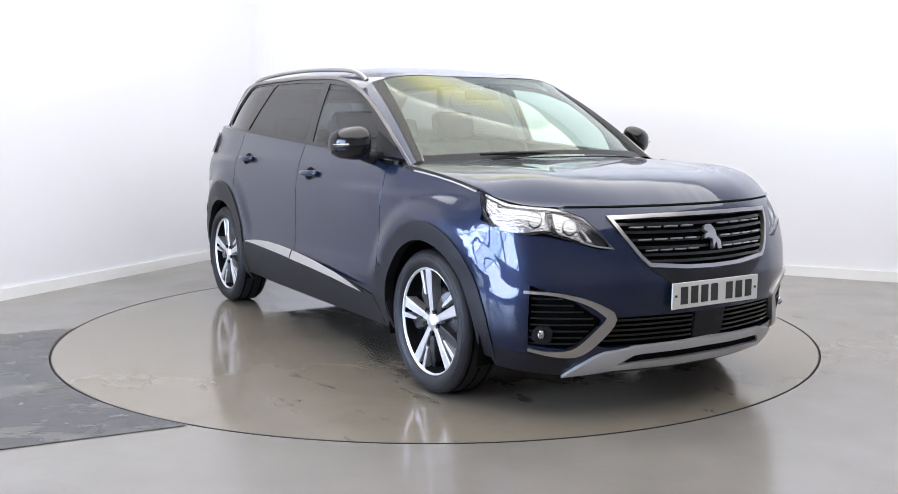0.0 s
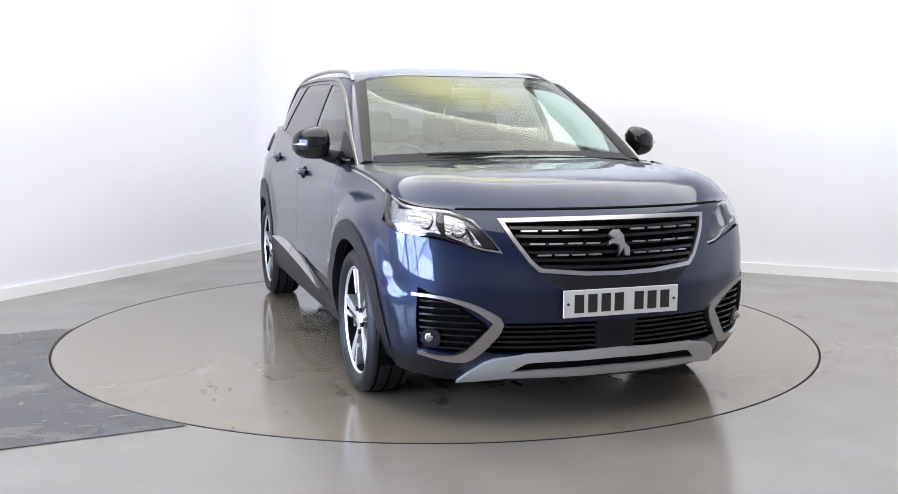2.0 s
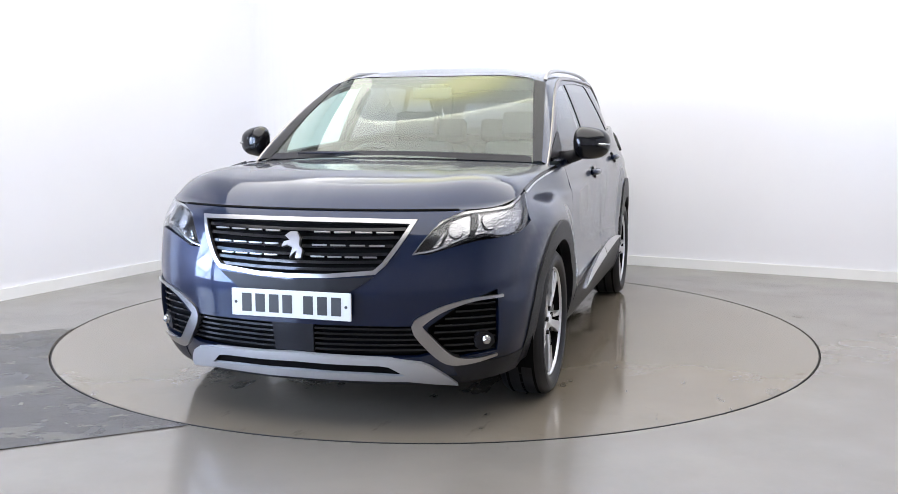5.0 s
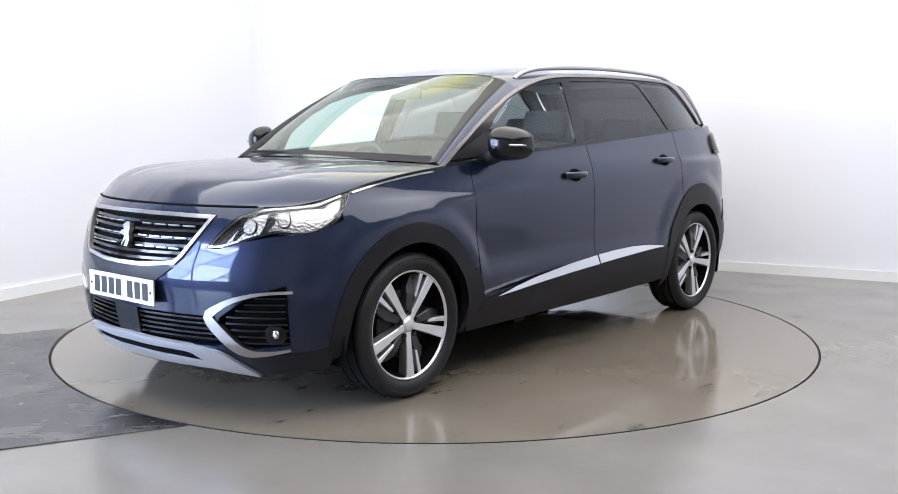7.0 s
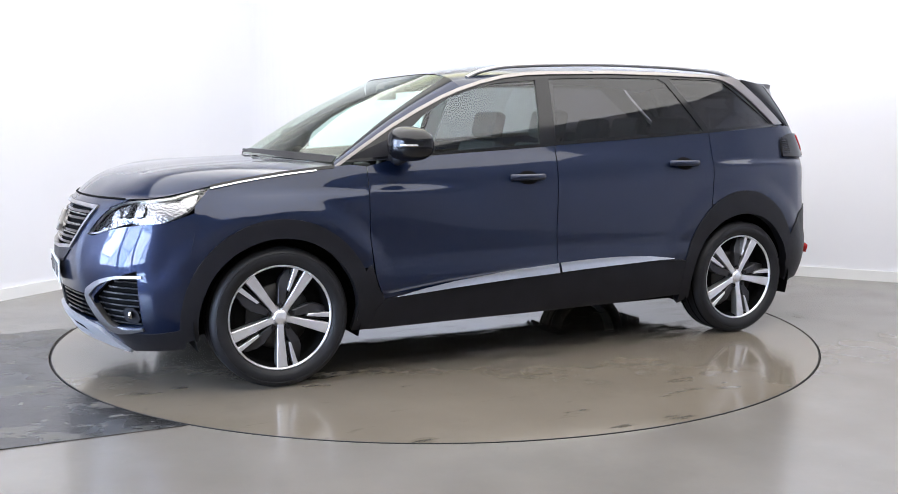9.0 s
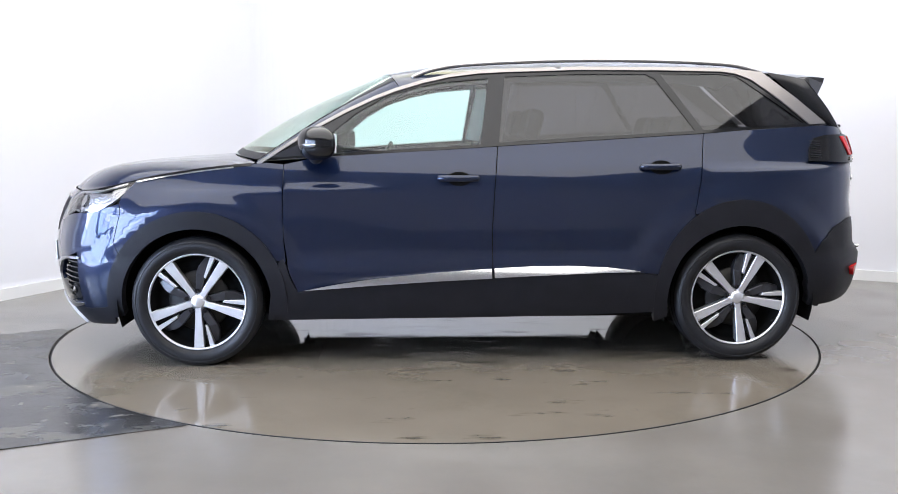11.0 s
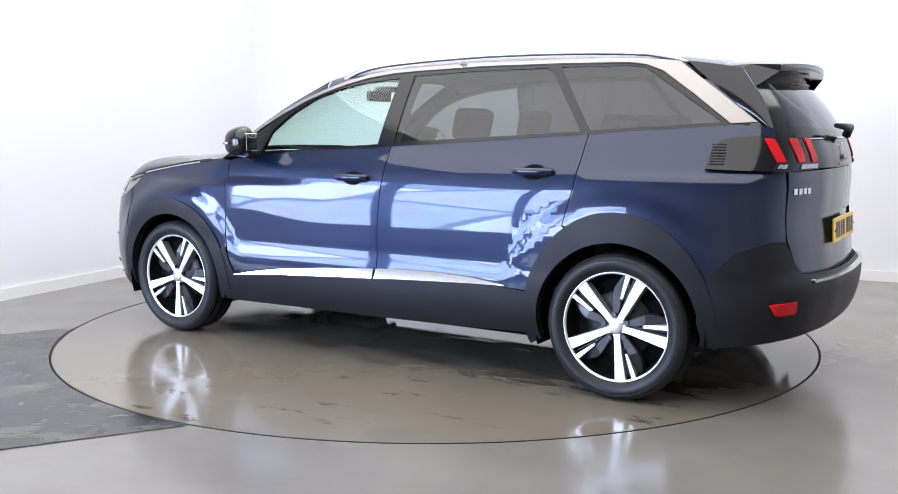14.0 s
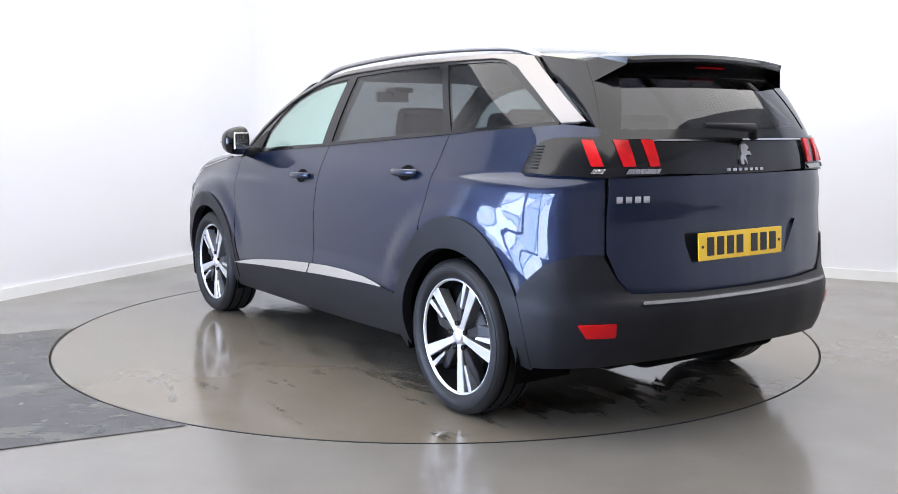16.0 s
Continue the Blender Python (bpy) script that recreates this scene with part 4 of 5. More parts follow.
for q in ((0.622, 0.83), (0.735, 0.86)):
    c0 = F([q])[0]
    for rr, mm, oo in ((0.034, M_GLOSSBLACK, -0.014), (0.029, M_REFLECT, -0.008)):
        both("bulb_bowl", patch(arch(c0[0], c0[1], rr, rr, 0, 345, 18), ring, 0.02, 0.012, out=oo), mm, "", lamps)
edge_path = F([(0.472, 0.737), (0.503, 0.79), (0.555, 0.855), (0.632, 0.895)]) + X([(1.915, 0.914), (1.85, 0.93), (1.77, 0.951)])
both("light_blade", patch(strip(spline(edge_path, 4), 0.008), ring, 0.02, 0.01, out=-0.006), M_SATIN, "bright daytime light strip", lamps)
low_path = F([(0.475, 0.742), (0.54, 0.752), (0.60, 0.772), (0.66, 0.795), (0.715, 0.812)])
both("light_blade", patch(strip(spline(low_path, 4), 0.006), ring, 0.02, 0.01, out=-0.006), M_SATIN, "bright daytime light strip", lamps)
# bright line with a black gap between bonnet and wing
wl = X([(x, edge_z(x) - 0.012) for x in (1.72, 1.6, 1.5, 1.4, 1.3, 1.22)])
both("wing_gap", patch(strip(X([(x, edge_z(x) - 0.003) for x in (1.72, 1.6, 1.5, 1.4, 1.3, 1.2, 1.13)]), 0.014), ring, 0.03, 0.01, out=0.004), M_GLOSSBLACK)
both("wing_strip", patch(strip(wl, 0.007), ring, 0.03, 0.012, out=0.008), M_CHROME, "thin chrome strip")


# number plates: plain bars stand for the characters
def plate(name, m, origin, across, up, normal, label):
    bm = bmesh.new()
    M = Matrix((( *across, 0), (*up, 0), (*normal, 0), (0, 0, 0, 1))).transposed()
    M.translation = origin
    box(bm, -0.26, 0.26, -0.0555, 0.0555, 0, 0.008, 0.003)
    bmesh.ops.transform(bm, matrix=M, verts=bm.verts[:])
    pl = piece(name, bm, m, label)
    for k, x0 in enumerate((-0.215, -0.155, -0.095, -0.036, 0.055, 0.115, 0.175)):
        bm = bmesh.new()
        box(bm, x0 + 0.002, x0 + 0.044, -0.037, 0.037, 0.0082, 0.0094)
        bmesh.ops.transform(bm, matrix=M, verts=bm.verts[:])
        piece("bar", bm, M_INK, "", pl, True)
    for x0 in (-0.24, 0.24):
        bm = bmesh.new()
        bmesh.ops.create_cone(bm, cap_ends=True, segments=12, radius1=0.006, radius2=0.006, depth=0.003)
        bmesh.ops.translate(bm, verts=bm.verts[:], vec=(x0, 0, 0.0095))
        bmesh.ops.transform(bm, matrix=M, verts=bm.verts[:])
        piece("screw", bm, M_INK, "", pl, True)
    return pl


plate("front_plate", M_PLATEW, Vector((2.342, 0.0, 0.537)), Vector((0, 1, 0)), Vector((0, 0, 1)), Vector((1, 0, 0)), "white plate with dark bars")

# ---------- glasshouse remainder ----------
both("waist_ledge", patch([(x, 0) for x in np.linspace(1.0, -1.96, 20)] + [(x, 1) for x in np.linspace(-1.96, 1.0, 20)],
     lambda x, w: cabin(x, belt(x) - 0.003).lerp(ring(s_at(x, belt(x) - 0.006), belt(x) - 0.006), w), 0.15, 0.0), M_PAINT)
# side mirror housings
for sd in (1, -1):
    bm = bmesh.new()
    bmesh.ops.create_uvsphere(bm, u_segments=28, v_segments=18, radius=1.0)
    for v in bm.verts:
        x, y, z = v.co
        p = Vector((math.copysign(abs(x) ** 0.85, x), math.copysign(abs(y) ** 0.72, y), math.copysign(abs(z) ** 0.74, z)))
        taper = 1 - 0.16 * p.y
        v.co = Vector((0.765 + 0.108 * p.x * (1 if p.x > 0 else 0.6) - 0.035 * p.y, sd * (0.968 + 0.092 * p.y), 1.156 + 0.083 * p.z * taper - 0.004 * p.y))
    for f in bm.faces:
        f.smooth = True
    if sd < 0:
        bmesh.ops.reverse_faces(bm, faces=bm.faces[:])
    mir = piece("door_mirror", bm, M_GLOSSBLACK, "gloss black door mirror")
    bm = bmesh.new()
    box(bm, 0.686, 0.699, 0.922, 1.012, 1.108, 1.205, 0.004)
    if sd < 0:
        bm = mirrored(bm)
    piece("mirror_glass", bm, M_MIRROR, "mirror glass", mir, True)
    bm = bmesh.new()
    tube(bm, [(0.80, sd * 0.80, 1.075), (0.80, sd * 0.86, 1.085), (0.775, sd * 0.92, 1.105)], [0.04, 0.035, 0.03], 12)
    piece("arm", bm, M_PLASTIC, "", mir, True)
    bm = bmesh.new()
    tube(bm, [(0.862, sd * 0.93, 1.155), (0.858, sd * 0.98, 1.153), (0.835, sd * 1.035, 1.15), (0.78, sd * 1.058, 1.15)], 0.006, 8)
    piece("indicator", bm, M_CHROME, "bright indicator strip", mir, True)
both("mirror_sail", patch([(1.06, belt(1.06) + 0.006), (0.765, belt(0.765) + 0.006), (0.715, 1.21), (0.73, 1.215)], cabin, 0.05, 0.01, out=0.004, flip=True), M_PLASTIC)

# door handles with their dark bowls
for (hx, hz), ds in (((0.062, 0.972), FD), ((-0.995, 1.028), RD)):
    c0 = X([(hx, hz)])[0]
    both("handle_bowl", patch(arch(c0[0], c0[1], 0.062, 0.036, 0, 350, 28), ring, 0.02, 0.0, out=0.0035), M_DARK, "dark handle bowl", ds)
    bm = bmesh.new()
    pts = [ring(c0[0] + q, hz + 0.004) + Vector((0, o, 0)) for q, o in ((-0.108, 0.006), (-0.085, 0.022), (-0.04, 0.032), (0.02, 0.033), (0.07, 0.024), (0.098, 0.005))]
    tube(bm, spline(pts, 4), [0.011] + [0.015] * 19 + [0.01], 10)
    for v in bm.verts:
        v.co.z = hz + (v.co.z - hz) * 1.15
    both("door_handle", bm, M_PAINT, "body-coloured handle", ds)

# roof rails
bm = bmesh.new()
rail = spline([(0.30, 0.625, 1.50), (0.20, 0.618, 1.54), (0.0, 0.615, 1.571), (-0.5, 0.613, 1.594), (-1.0, 0.608, 1.594), (-1.4, 0.598, 1.577), (-1.55, 0.588, 1.55), (-1.62, 0.58, 1.525)], 6)
tube(bm, rail, 0.012, 10)
both("roof_rail", bm, M_SATIN, "satin silver roof rail")

# ---------- tail ----------
def back(q, z):
    """The tail, q metres from its centre line."""
    return ring(math.copysign(SMAX - abs(q), q) if q else SMAX, z)


def BQ(pts):
    return [(math.copysign(SMAX - s_at(abs(y), z, 1, True), y) if abs(y) > 1e-6 else 0.0, z) for y, z in pts]


tg = mirror_s(BQ([(0, 1.052), (0.3, 1.052), (0.655, 1.048), (0.668, 0.9), (0.672, 0.76), (0.635, 0.66), (0.58, 0.598), (0.3, 0.588), (0, 0.586)]))
REC = BQ([(0.36, 0.845), (-0.385, 0.845), (-0.27, 0.70), (0.30, 0.70)])
tailgate = piece("tailgate", patch(tg, back, 0.035, 0.02, flip=True, gap=0.002, holes=[REC]), M_PAINT)
piece("plate_recess", patch(REC, lambda q, z: back(q, z) + Vector((0.012 * smooth01((z - 0.69) / 0.1), 0, 0)), 0.04, 0.0, flip=True), M_PAINT, "shaded plate recess", tailgate, True)
band_ = mirror_s(BQ([(0, 1.18), (0.2, 1.181), (0.45, 1.178), (0.45, 1.06), (0.2, 1.054), (0, 1.053)]))
piece("tail_band", patch(band_, back, 0.04, 0.02, out=0.004, flip=True), M_GLOSSBLACK, "gloss black band between the lamps")
piece("tail_line", patch(mirror_s(BQ([(0, 1.189), (0.25, 1.189), (0.47, 1.187), (0.47, 1.181), (0.25, 1.182), (0, 1.182)])), back, 0.04, 0.01, out=0.008, flip=True), M_CHROME, "thin chrome line")
piece("emblem", patch([(q * 0.72, 1.125 + z * 0.72) for q, z in badge], back, 0.02, 0.01, out=0.014, flip=True), M_SATIN, "plain silver emblem")
for k in range(7):
    q = -0.115 + k * 0.035
    piece("letter_bar", patch([(q, 1.062), (q + 0.02, 1.062), (q + 0.02, 1.073), (q, 1.073)], back, 0.02, 0.003, out=0.008, flip=True), M_SATIN)
for k in range(4):
    q = BQ([(0.635 - k * 0.036, 0.962)])[0][0]
    piece("model_bar", patch([(q, 0.95), (q - 0.027, 0.95), (q - 0.027, 0.975), (q, 0.975)], back, 0.02, 0.004, out=0.006, flip=True), M_CHROME)

tl_o = X([(-1.79, 1.055), (-1.80, 1.12), (-1.835, 1.175), (-1.90, 1.192)]) + [(s_at(y, z, 1, True), z) for y, z in ((0.667, 1.196), (0.60, 1.188), (0.45, 1.178), (0.44, 1.055), (0.6, 1.05), (0.68, 1.045))]
tail_lamps = both("tail_lamp", patch(tl_o, ring, 0.02, 0.03, out=0.014), M_GLOSSBLACK, "smoked tail lamp with three red claws")
for a, b, c_, d in ((0.704, 0.676, 0.668, 0.704), (0.620, 0.567, 0.558, 0.605), (0.514, 0.466, 0.458, 0.500)):
    cl = [(s_at(a, 1.184, 1, True), 1.184), (s_at(b, 1.184, 1, True), 1.182), (s_at(c_, 1.085, 1, True), 1.085), (s_at(d, 1.085, 1, True), 1.085)]
    both("red_claw", patch(cl, ring, 0.02, 0.006, out=0.02), M_REDGLOW, "bright red lens", tail_lamps)
for a, b in ((0.71, 0.665), (0.60, 0.455)):
    both("clear_strip", patch([(s_at(a, 1.066, 1, True), 1.058), (s_at(a - 0.012, 1.076, 1, True), 1.076), (s_at(b, 1.076, 1, True), 1.076), (s_at(b + 0.012, 1.058, 1, True), 1.058)], ring, 0.02, 0.004, out=0.02), M_REFLECT, "clear lens strip", tail_lamps)
for k in range(8):
    z = 1.075 + k * 0.012
    a = X([(-1.805, z), (-1.865, z)])
    both("lamp_rib", patch(strip(a, 0.004), ring, 0.03, 0.004, out=0.018), M_PLASTIC, "", tail_lamps)

rb = X([(-1.805, 0.54), (-1.86, 0.63), (-1.94, 0.71)]) + [(s_at(y, z, 1, True), z) for y, z in ((0.765, 0.752), (0.685, 0.752), (0.64, 0.66), (0.585, 0.60))]
rb = [(SMAX - q, z) for q, z in rb] + [(0.3, 0.592), (0, 0.59)]
rb_low = [(0, 0.35), (0.28, 0.345), (0.55, 0.335)] + [(SMAX - q, z) for q, z in X([(-1.95, 0.30), (-1.82, 0.29), (-1.79, 0.40)])]
# order the outline: left top, across, right top, right low, across, left low
top_l = [p for p in rb if p[0] > 1e-6]
low_l = rb_low[1:]
outline = top_l + [(0, 0.59)] + [(-q, z) for q, z in top_l[::-1]] + [(-q, z) for q, z in low_l[::-1]] + [(0, 0.35)] + low_l
rbump = piece("rear_bumper", patch(outline, lambda q, z: back(q, z) + Vector((-0.045 * smooth01((0.62 - z) / 0.08) * (1 - smooth01((abs(q) - 0.55) / 0.35)), 0, 0)), 0.03, 0.05, out=0.006, flip=True), M_PLASTIC, "black plastic rear bumper")
piece("bumper_strip", patch(strip([(q, 0.574) for q in np.linspace(-0.58, 0.58, 24)], 0.014), lambda q, z: back(q, z) + Vector((-0.035, 0, 0)), 0.03, 0.02, out=0.018, flip=True), M_CHROME, "chrome strip")
for sd in (1, -1):
    ro = [(sd * q, z) for q, z in BQ([(0.765, 0.487), (0.66, 0.497), (0.55, 0.497), (0.56, 0.462), (0.60, 0.447), (0.74, 0.442)])]
    piece("reflector", patch(ro, back, 0.03, 0.03, out=0.034, flip=True), M_RED, "red reflector", rbump, True)
bm = bmesh.new()
box(bm, -2.08, -1.75, -0.42, 0.42, 0.26, 0.36, 0.04)
piece("rear_silencer", bm, M_DARK)
nrm = Vector((-1, 0, 0.02)).normalized()
plate("rear_plate", M_PLATEY, back(0.03, 0.768) + Vector((-0.008, 0, 0)), Vector((0, -1, 0)), Vector((0.05, 0, 1)).normalized(), nrm, "yellow plate with dark bars")


# tailgate glass, rear pillar and spoiler
def tail(u, v):
    b = back(math.copysign(SMAX - s_at(0.655, 1.19, 1, True), u) * abs(u), 1.19) if abs(u) > 1e-6 else back(0, 1.19)
    t = Vector((-1.86 - 0.09 * (1 - u * u), 0.565 * u, 1.50))
    return b.lerp(t, v) + Vector((-0.02, 0, 0)) * math.sin(math.pi * v)


piece("tail_glass", patch([(-0.97, 0.03), (0.97, 0.03), (0.97, 1), (-0.97, 1)], tail, 0.06, 0.0, flip=True), M_TAILGLASS, "dark privacy glass")
piece("tail_glass_frame", patch([(-1, 0), (1, 0), (1, 1), (-1, 1)], tail, 0.06, 0.02, out=0.003, holes=[[(-0.86, 0.12), (0.86, 0.12), (0.80, 0.82), (-0.80, 0.82)]], flip=True), M_GLOSSBLACK, "black glass border")


def rear_pillar(w, v):
    x, z = -1.965 + (-1.63 + 1.965) * v, 1.255 + (1.535 - 1.255) * v
    return cabin(x, z).lerp(tail(1, 0.1 + 0.9 * v), w) + Vector((-0.5, 0.5, 0)) * 0.015 * math.sin(math.pi * w)


both("rear_pillar", patch([(0, -0.15), (1, -0.15), (1, 1), (0, 1)], rear_pillar, 0.08, 0.0), M_GLOSSBLACK, "gloss black rear pillar")


def wing(u, v):
    """Top and, past v = 1, underside of the spoiler."""
    a = roof(u, 1)
    tip = Vector((-2.065 + 0.055 * u * u, 0.48 * u, 1.53 - 0.018 * u * u))
    if v <= 1:
        p = a.lerp(tip, v)
        p.z += 0.006 * math.sin(math.pi * v)
        return p
    q = Vector((-1.90 - 0.04 * (1 - u * u), 0.555 * u, 1.455 + 0.012 * (1 - u * u)))
    return (tip + Vector((0.006, 0, -0.028))).lerp(q, (v - 1.06) / 0.94) if v > 1.06 else tip.lerp(tip + Vector((0.006, 0, -0.028)), (v - 1) / 0.06)


spoiler = piece("spoiler", patch([(-1, 0), (1, 0), (1, 2), (-1, 2)], lambda u, v: wing(max(-1, min(1, u)), max(0, min(2, v))), 0.06, 0.0), M_GLOSSBLACK, "gloss black roof spoiler")
fin = [wing(1, 0), wing(1, 0.5), wing(1, 1), wing(1, 1.06), tail(1, 0.72), tail(1, 0.86), tail(1, 1)]
bm = bmesh.new()
bm.faces.new([bm.verts.new(p) for p in fin])
b2 = mirrored(bm)
piece("end_plate", bm, M_GLOSSBLACK, "", spoiler, True), piece("end_plate", b2, M_GLOSSBLACK, "", spoiler, True)
piece("brake_light", patch([(-0.17, 1.35), (0.17, 1.35), (0.17, 1.5), (-0.17, 1.5)], wing, 0.04, 0.0, out=0.006), M_REDGLOW, "red high brake light", spoiler, True)
wiper = bmesh.new()
tube(wiper, [(-2.205, -0.05, 1.20), (-2.225, -0.02, 1.235), (-2.21, 0.26, 1.245)], [0.022, 0.02, 0.01], 8)
piece("rear_wiper", wiper, M_PLASTIC, "black rear wiper")

# windscreen wipers at the foot of the screen
for pts in ([(1.30, -0.25, 1.095), (1.285, 0.0, 1.112), (1.26, 0.26, 1.112), (1.22, 0.42, 1.10)], [(1.30, 0.02, 1.098), (1.30, -0.2, 1.11), (1.24, -0.48, 1.105)]):
    bm = bmesh.new()
    tube(bm, spline(pts, 4), 0.0075, 8)
    piece("wiper", bm, M_PLASTIC, "black wiper")
piece("scuttle", patch([(-0.98, 0), (0.98, 0), (0.98, 1), (-0.98, 1)], lambda u, v: cowl(u).lerp(screen(u, 0.05), v) + Vector((0, 0, 0.004)), 0.06, 0.0), M_PLASTIC, "black scuttle panel")


# ---------- inside ----------
def seat(x, y, w, h=0.62, tilt=14):
    bm = bmesh.new()
    box(bm, -0.27, 0.27, -w / 2, w / 2, 0.0, 0.16, 0.05, pose(x, y, 0.48, 0, -6, 0))
    st = piece("seat", bm, M_SEAT, "dark cloth seat")
    bm = bmesh.new()
    box(bm, -0.07, 0.07, -w / 2, w / 2, 0, h, 0.05, pose(x - 0.25, y, 0.56, 0, -tilt, 0))
    piece("backrest", bm, M_SEAT, "", st, True)
    bm = bmesh.new()
    box(bm, -0.05, 0.05, -min(w, 0.30) / 2, min(w, 0.30) / 2, h + 0.03, h + 0.20, 0.045, pose(x - 0.25, y, 0.56, 0, -tilt, 0))
    piece("headrest", bm, M_SEAT, "", st, True)


for y in (0.37, -0.37):
    seat(0.05, y, 0.5, 0.60)
for y in (0.42, 0, -0.42):
    seat(-0.82, y, 0.4, 0.56)
bm = bmesh.new()
box(bm, 0.62, 1.12, -0.72, 0.72, 0.62, 0.98, 0.06)
box(bm, 0.66, 0.9, -0.62, -0.14, 0.95, 1.07, 0.05)
dash = piece("dashboard", bm, M_DASH, "dark dashboard")
bm = bmesh.new()
ang = [2 * math.pi * k / 28 for k in range(29)]
tube(bm, [Vector((0.50, -0.37, 0.98)) + Matrix.Rotation(radians(-24), 3, "Y") @ Vector((0, 0.18 * math.cos(a), 0.17 * math.sin(a))) for a in ang], 0.015, 8, False)
box(bm, 0.49, 0.56, -0.44, -0.30, 0.92, 1.02, 0.02)
piece("steering_wheel", bm, M_DASH, "dark steering wheel")
bm = bmesh.new()
box(bm, 0.50, 0.53, -0.10, 0.13, 1.395, 1.46, 0.012)
tube(bm, [(0.51, 0.015, 1.44), (0.50, 0.015, 1.478)], 0.015, 8)
piece("rear_view_mirror", bm, M_DASH, "dark rear-view mirror")
bm = bmesh.new()
box(bm, 0.385, 0.50, -0.06, 0.08, 1.452, 1.484, 0.014)
piece("sensor_housing", bm, M_DASH, "dark housing on the windscreen")
piece("headliner", patch([(-0.96, 0.03), (0.96, 0.03), (0.96, 0.99), (-0.96, 0.99)], lambda u, v: roof(u, v) - Vector((0, 0, 0.025)), 0.06, 0.0), M_TRIMGREY, "light grey headliner")
both("pillar_trim", patch(strip([(-0.12, 1.16), (-0.185, 1.5)], 0.09), cabin, 0.05, 0.0, out=-0.03, flip=True), M_TRIMGREY)
both("inner_rear_side", patch([(x, 1.0) for x in (-1.25, -1.9)] + [(-1.9, 1.24), (-1.25, 1.2)], lambda x, z: cabin(x, z) - Vector((0, 0.04, 0)), 0.08, 0.0), M_DASH)
bm = bmesh.new()
box(bm, -1.95, 1.0, -0.72, 0.72, 0.43, 0.47)
piece("cabin_floor", bm, M_DASH)
bm = bmesh.new()
box(bm, -1.30, -1.22, -0.68, 0.68, 0.5, 1.08, 0.03)
piece("load_bulkhead", bm, M_SEAT, "dark third-row seat backs")


# ---------- wheels ----------
def flat(bm, pts, y0, y1, bevel=0.003):
    lo = [bm.verts.new((x, y0, z)) for x, z in pts]
    hi = [bm.verts.new((x, y1, z)) for x, z in pts]
    bm.faces.new(lo)
    top_ = bm.faces.new(hi[::-1])
    for k in range(len(pts)):
        bm.faces.new((lo[k], hi[k], hi[(k + 1) % len(pts)], lo[(k + 1) % len(pts)]))
    bmesh.ops.recalc_face_normals(bm, faces=bm.faces[:])
    if bevel:
        bmesh.ops.bevel(bm, geom=[e for e in bm.edges if all(abs(v.co.y - y1) < 1e-6 for v in e.verts)], offset=bevel, segments=1, affect="EDGES")
    return bm


def turned(pts, a):
    c, q = math.cos(radians(a)), math.sin(radians(a))
    return [(x * c - z * q, x * q + z * c) for x, z in pts]


def polar(rad, deg):
    return (rad * math.cos(radians(deg)), rad * math.sin(radians(deg)))


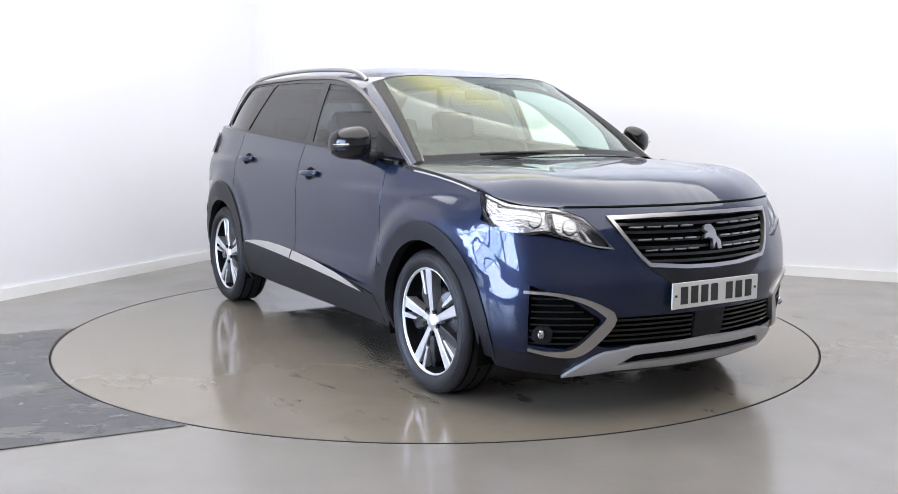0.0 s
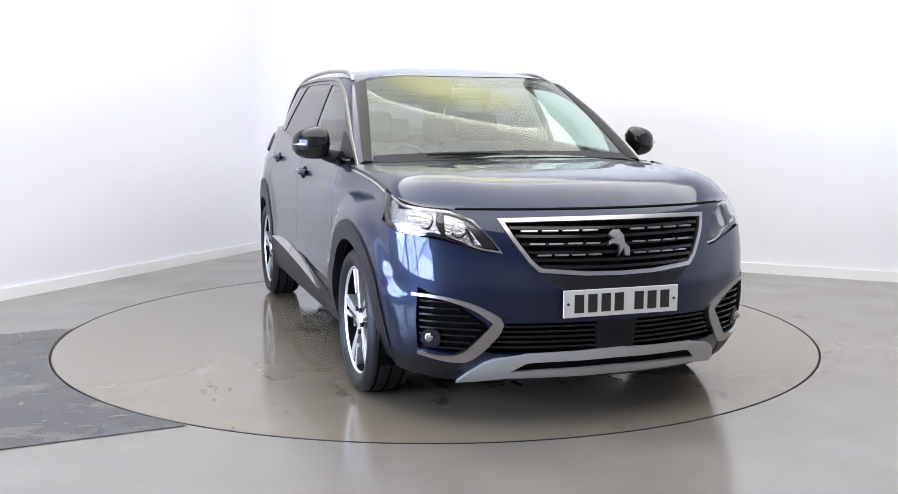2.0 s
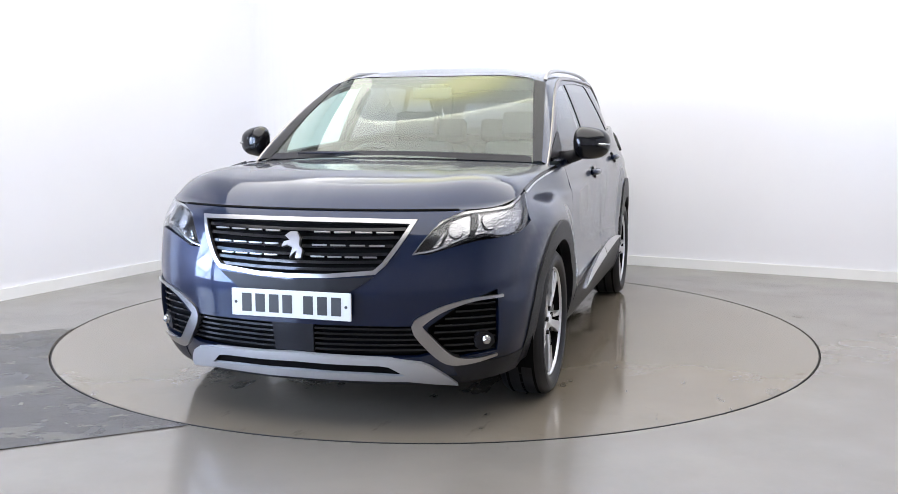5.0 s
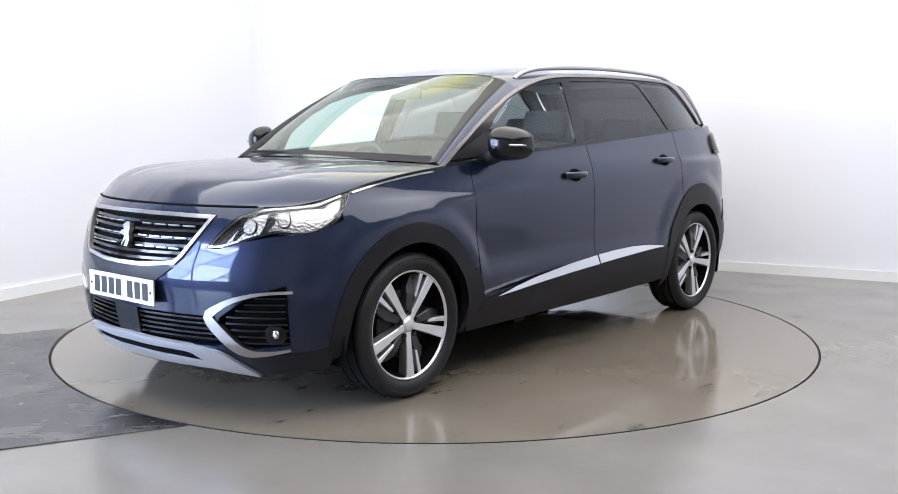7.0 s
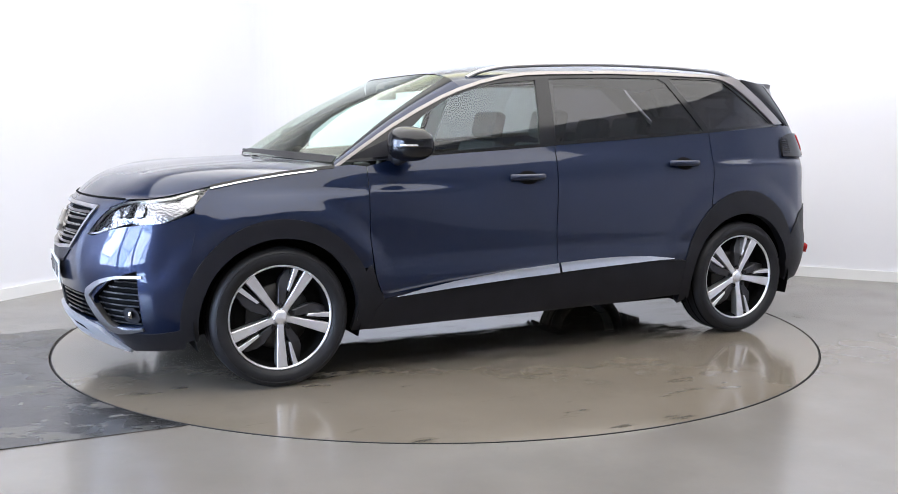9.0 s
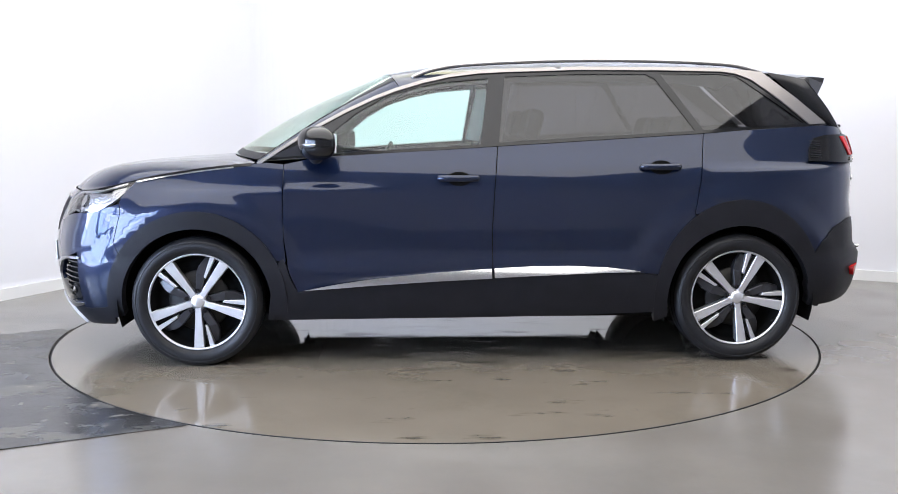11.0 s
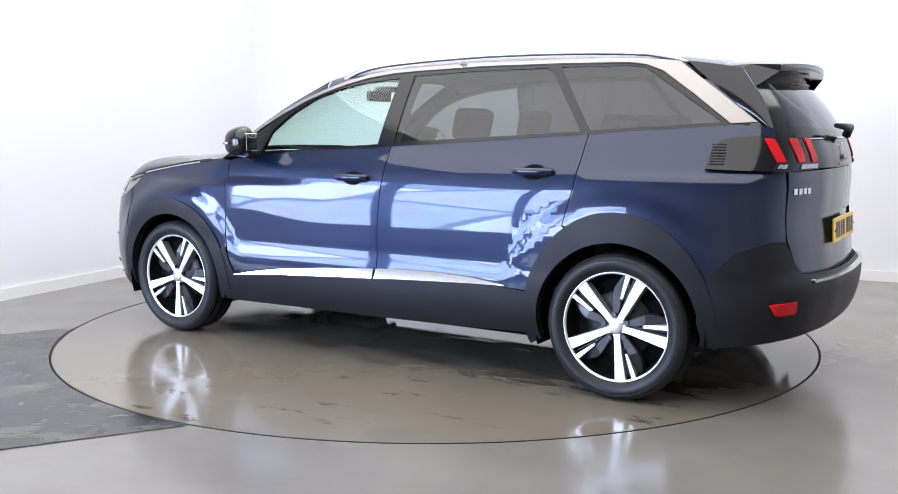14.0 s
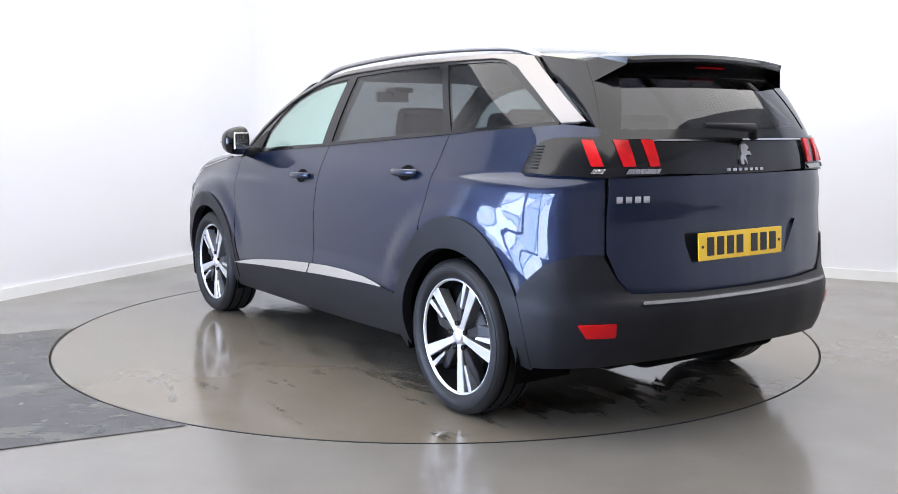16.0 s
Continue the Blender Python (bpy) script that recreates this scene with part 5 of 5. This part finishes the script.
def make_wheel():
    bm = bmesh.new()
    lathe(bm, [(0.2425, 0.079), (0.2465, 0.087), (0.251, 0.09), (0.254, 0.086), (0.253, 0.06), (0.25, -0.09)], 72)
    w = piece("wheel", bm, M_ALLOY, "alloy wheel with machined twin spokes on a black tyre")
    bm = bmesh.new()
    lathe(bm, [(0.250, 0.078), (0.262, 0.098), (0.275, 0.103), (0.278, 0.105), (0.297, 0.108), (0.316, 0.102), (0.324, 0.094), (0.331, 0.086), (0.336, 0.078), (0.338, 0.04), (0.3385, 0.0), (0.338, -0.04), (0.336, -0.078), (0.324, -0.098), (0.29, -0.108), (0.25, -0.09)], 96)
    part("tyre", bm, M_RUBBER, w, "black tyre")
    bm = bmesh.new()
    lathe(bm, [(0.3085, 0.1045), (0.3095, 0.1065), (0.3115, 0.1065), (0.3125, 0.104)], 72)
    part("sidewall_rib", bm, M_RUBBER, w)
    bm = bmesh.new()
    for k in range(3):
        a = -0.06 + k * 0.06
        lathe(bm, [(0.3388, a - 0.006), (0.3388, a + 0.006)], 60)
    part("tread_groove", bm, M_DARK, w)
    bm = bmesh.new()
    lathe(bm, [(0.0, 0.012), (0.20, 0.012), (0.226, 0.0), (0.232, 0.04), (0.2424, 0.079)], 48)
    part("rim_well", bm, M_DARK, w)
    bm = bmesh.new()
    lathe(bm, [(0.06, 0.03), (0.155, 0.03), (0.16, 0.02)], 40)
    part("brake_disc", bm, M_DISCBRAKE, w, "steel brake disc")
    for k in range(5):
        a = 53.5 + 72 * k
        bm = flat(bmesh.new(), turned([(0.02, -0.019), (0.06, -0.0165), (0.10, -0.0175), (0.15, -0.021), (0.2445, -0.027), (0.2445, 0.027), (0.15, 0.021), (0.10, 0.0175), (0.06, 0.0165), (0.02, 0.019)], a), 0.03, 0.083)
        for v in bm.verts:
            if v.co.y > 0.04:
                v.co.y -= 0.014 * (1 - min(1, math.hypot(v.co.x, v.co.z) / 0.2))
        part("spoke", bm, M_ALLOY, w, "bright machined spoke")
        thin = [polar(r_, a - d_) for r_, d_ in ((0.128, 15.2), (0.2445, 12.9), (0.2445, 18.8), (0.136, 20.5))]
        part("spoke", flat(bmesh.new(), thin, 0.03, 0.080, 0.002), M_ALLOY, w, "bright machined spoke")
        wedge = [polar(r_, a - d_) for r_, d_ in ((0.045, 20), (0.10, 17), (0.140, 20), (0.2445, 19), (0.2445, 24), (0.185, 34), (0.150, 38), (0.055, 46))]
        bm = flat(bmesh.new(), wedge, 0.022, 0.070, 0.004)
        for v in bm.verts:
            if v.co.y > 0.03:
                v.co.y -= 0.03 * smooth01((math.hypot(v.co.x, v.co.z) - 0.15) / 0.08)
        part("spoke_blade", bm, M_ALLOYDARK, w, "dark grey spoke blade")
        ridge = [polar(r_, a - d_) for r_, d_ in ((0.09, 12.5), (0.2445, 9.0), (0.2445, 10.4), (0.09, 16.0))]
        part("spoke_blade", flat(bmesh.new(), ridge, 0.03, 0.058, 0.001), M_GLOSSBLACK, w, "gloss black web between spokes")
        bm = bmesh.new()
        bmesh.ops.create_cone(bm, cap_ends=True, segments=10, radius1=0.0115, radius2=0.0115, depth=0.02)
        bmesh.ops.transform(bm, matrix=pose(0, 0.075, 0, 90, 0, 0), verts=bm.verts[:])
        q = turned([(0.058, 0.0)], a + 36)[0]
        bmesh.ops.translate(bm, verts=bm.verts[:], vec=(q[0], -0.004, q[1]))
        part("wheel_bolt", bm, M_GLOSSBLACK, w)
    bm = bmesh.new()
    lathe(bm, [(0.0, 0.084), (0.024, 0.083), (0.031, 0.079), (0.036, 0.07), (0.046, 0.066), (0.052, 0.03)], 40)
    part("centre_cap", bm, M_ALLOY, w, "silver centre cap")
    return w


wheel = make_wheel()
base = Matrix.Translation(OFF)
R180 = pose(0, 0, 0, 0, 0, 180)
wheel.matrix_basis = base @ pose(1.42, 0.798, 0.339)
copy_thing(wheel, base @ pose(-1.42, 0.80, 0.339, 0, 6.5, 0))
copy_thing(wheel, base @ pose(1.42, -0.798, 0.339, 0, -32.5, 180))
copy_thing(wheel, base @ pose(-1.42, -0.80, 0.339, 0, -37.5, 180))


# ---------- what moves ----------
def motions():
    rows = [(t, pose(0, 0, 0, 0, 0, a)) for t, a in HEADING]
    walk(turntable, rows)
    walk(car, rows)


motions()
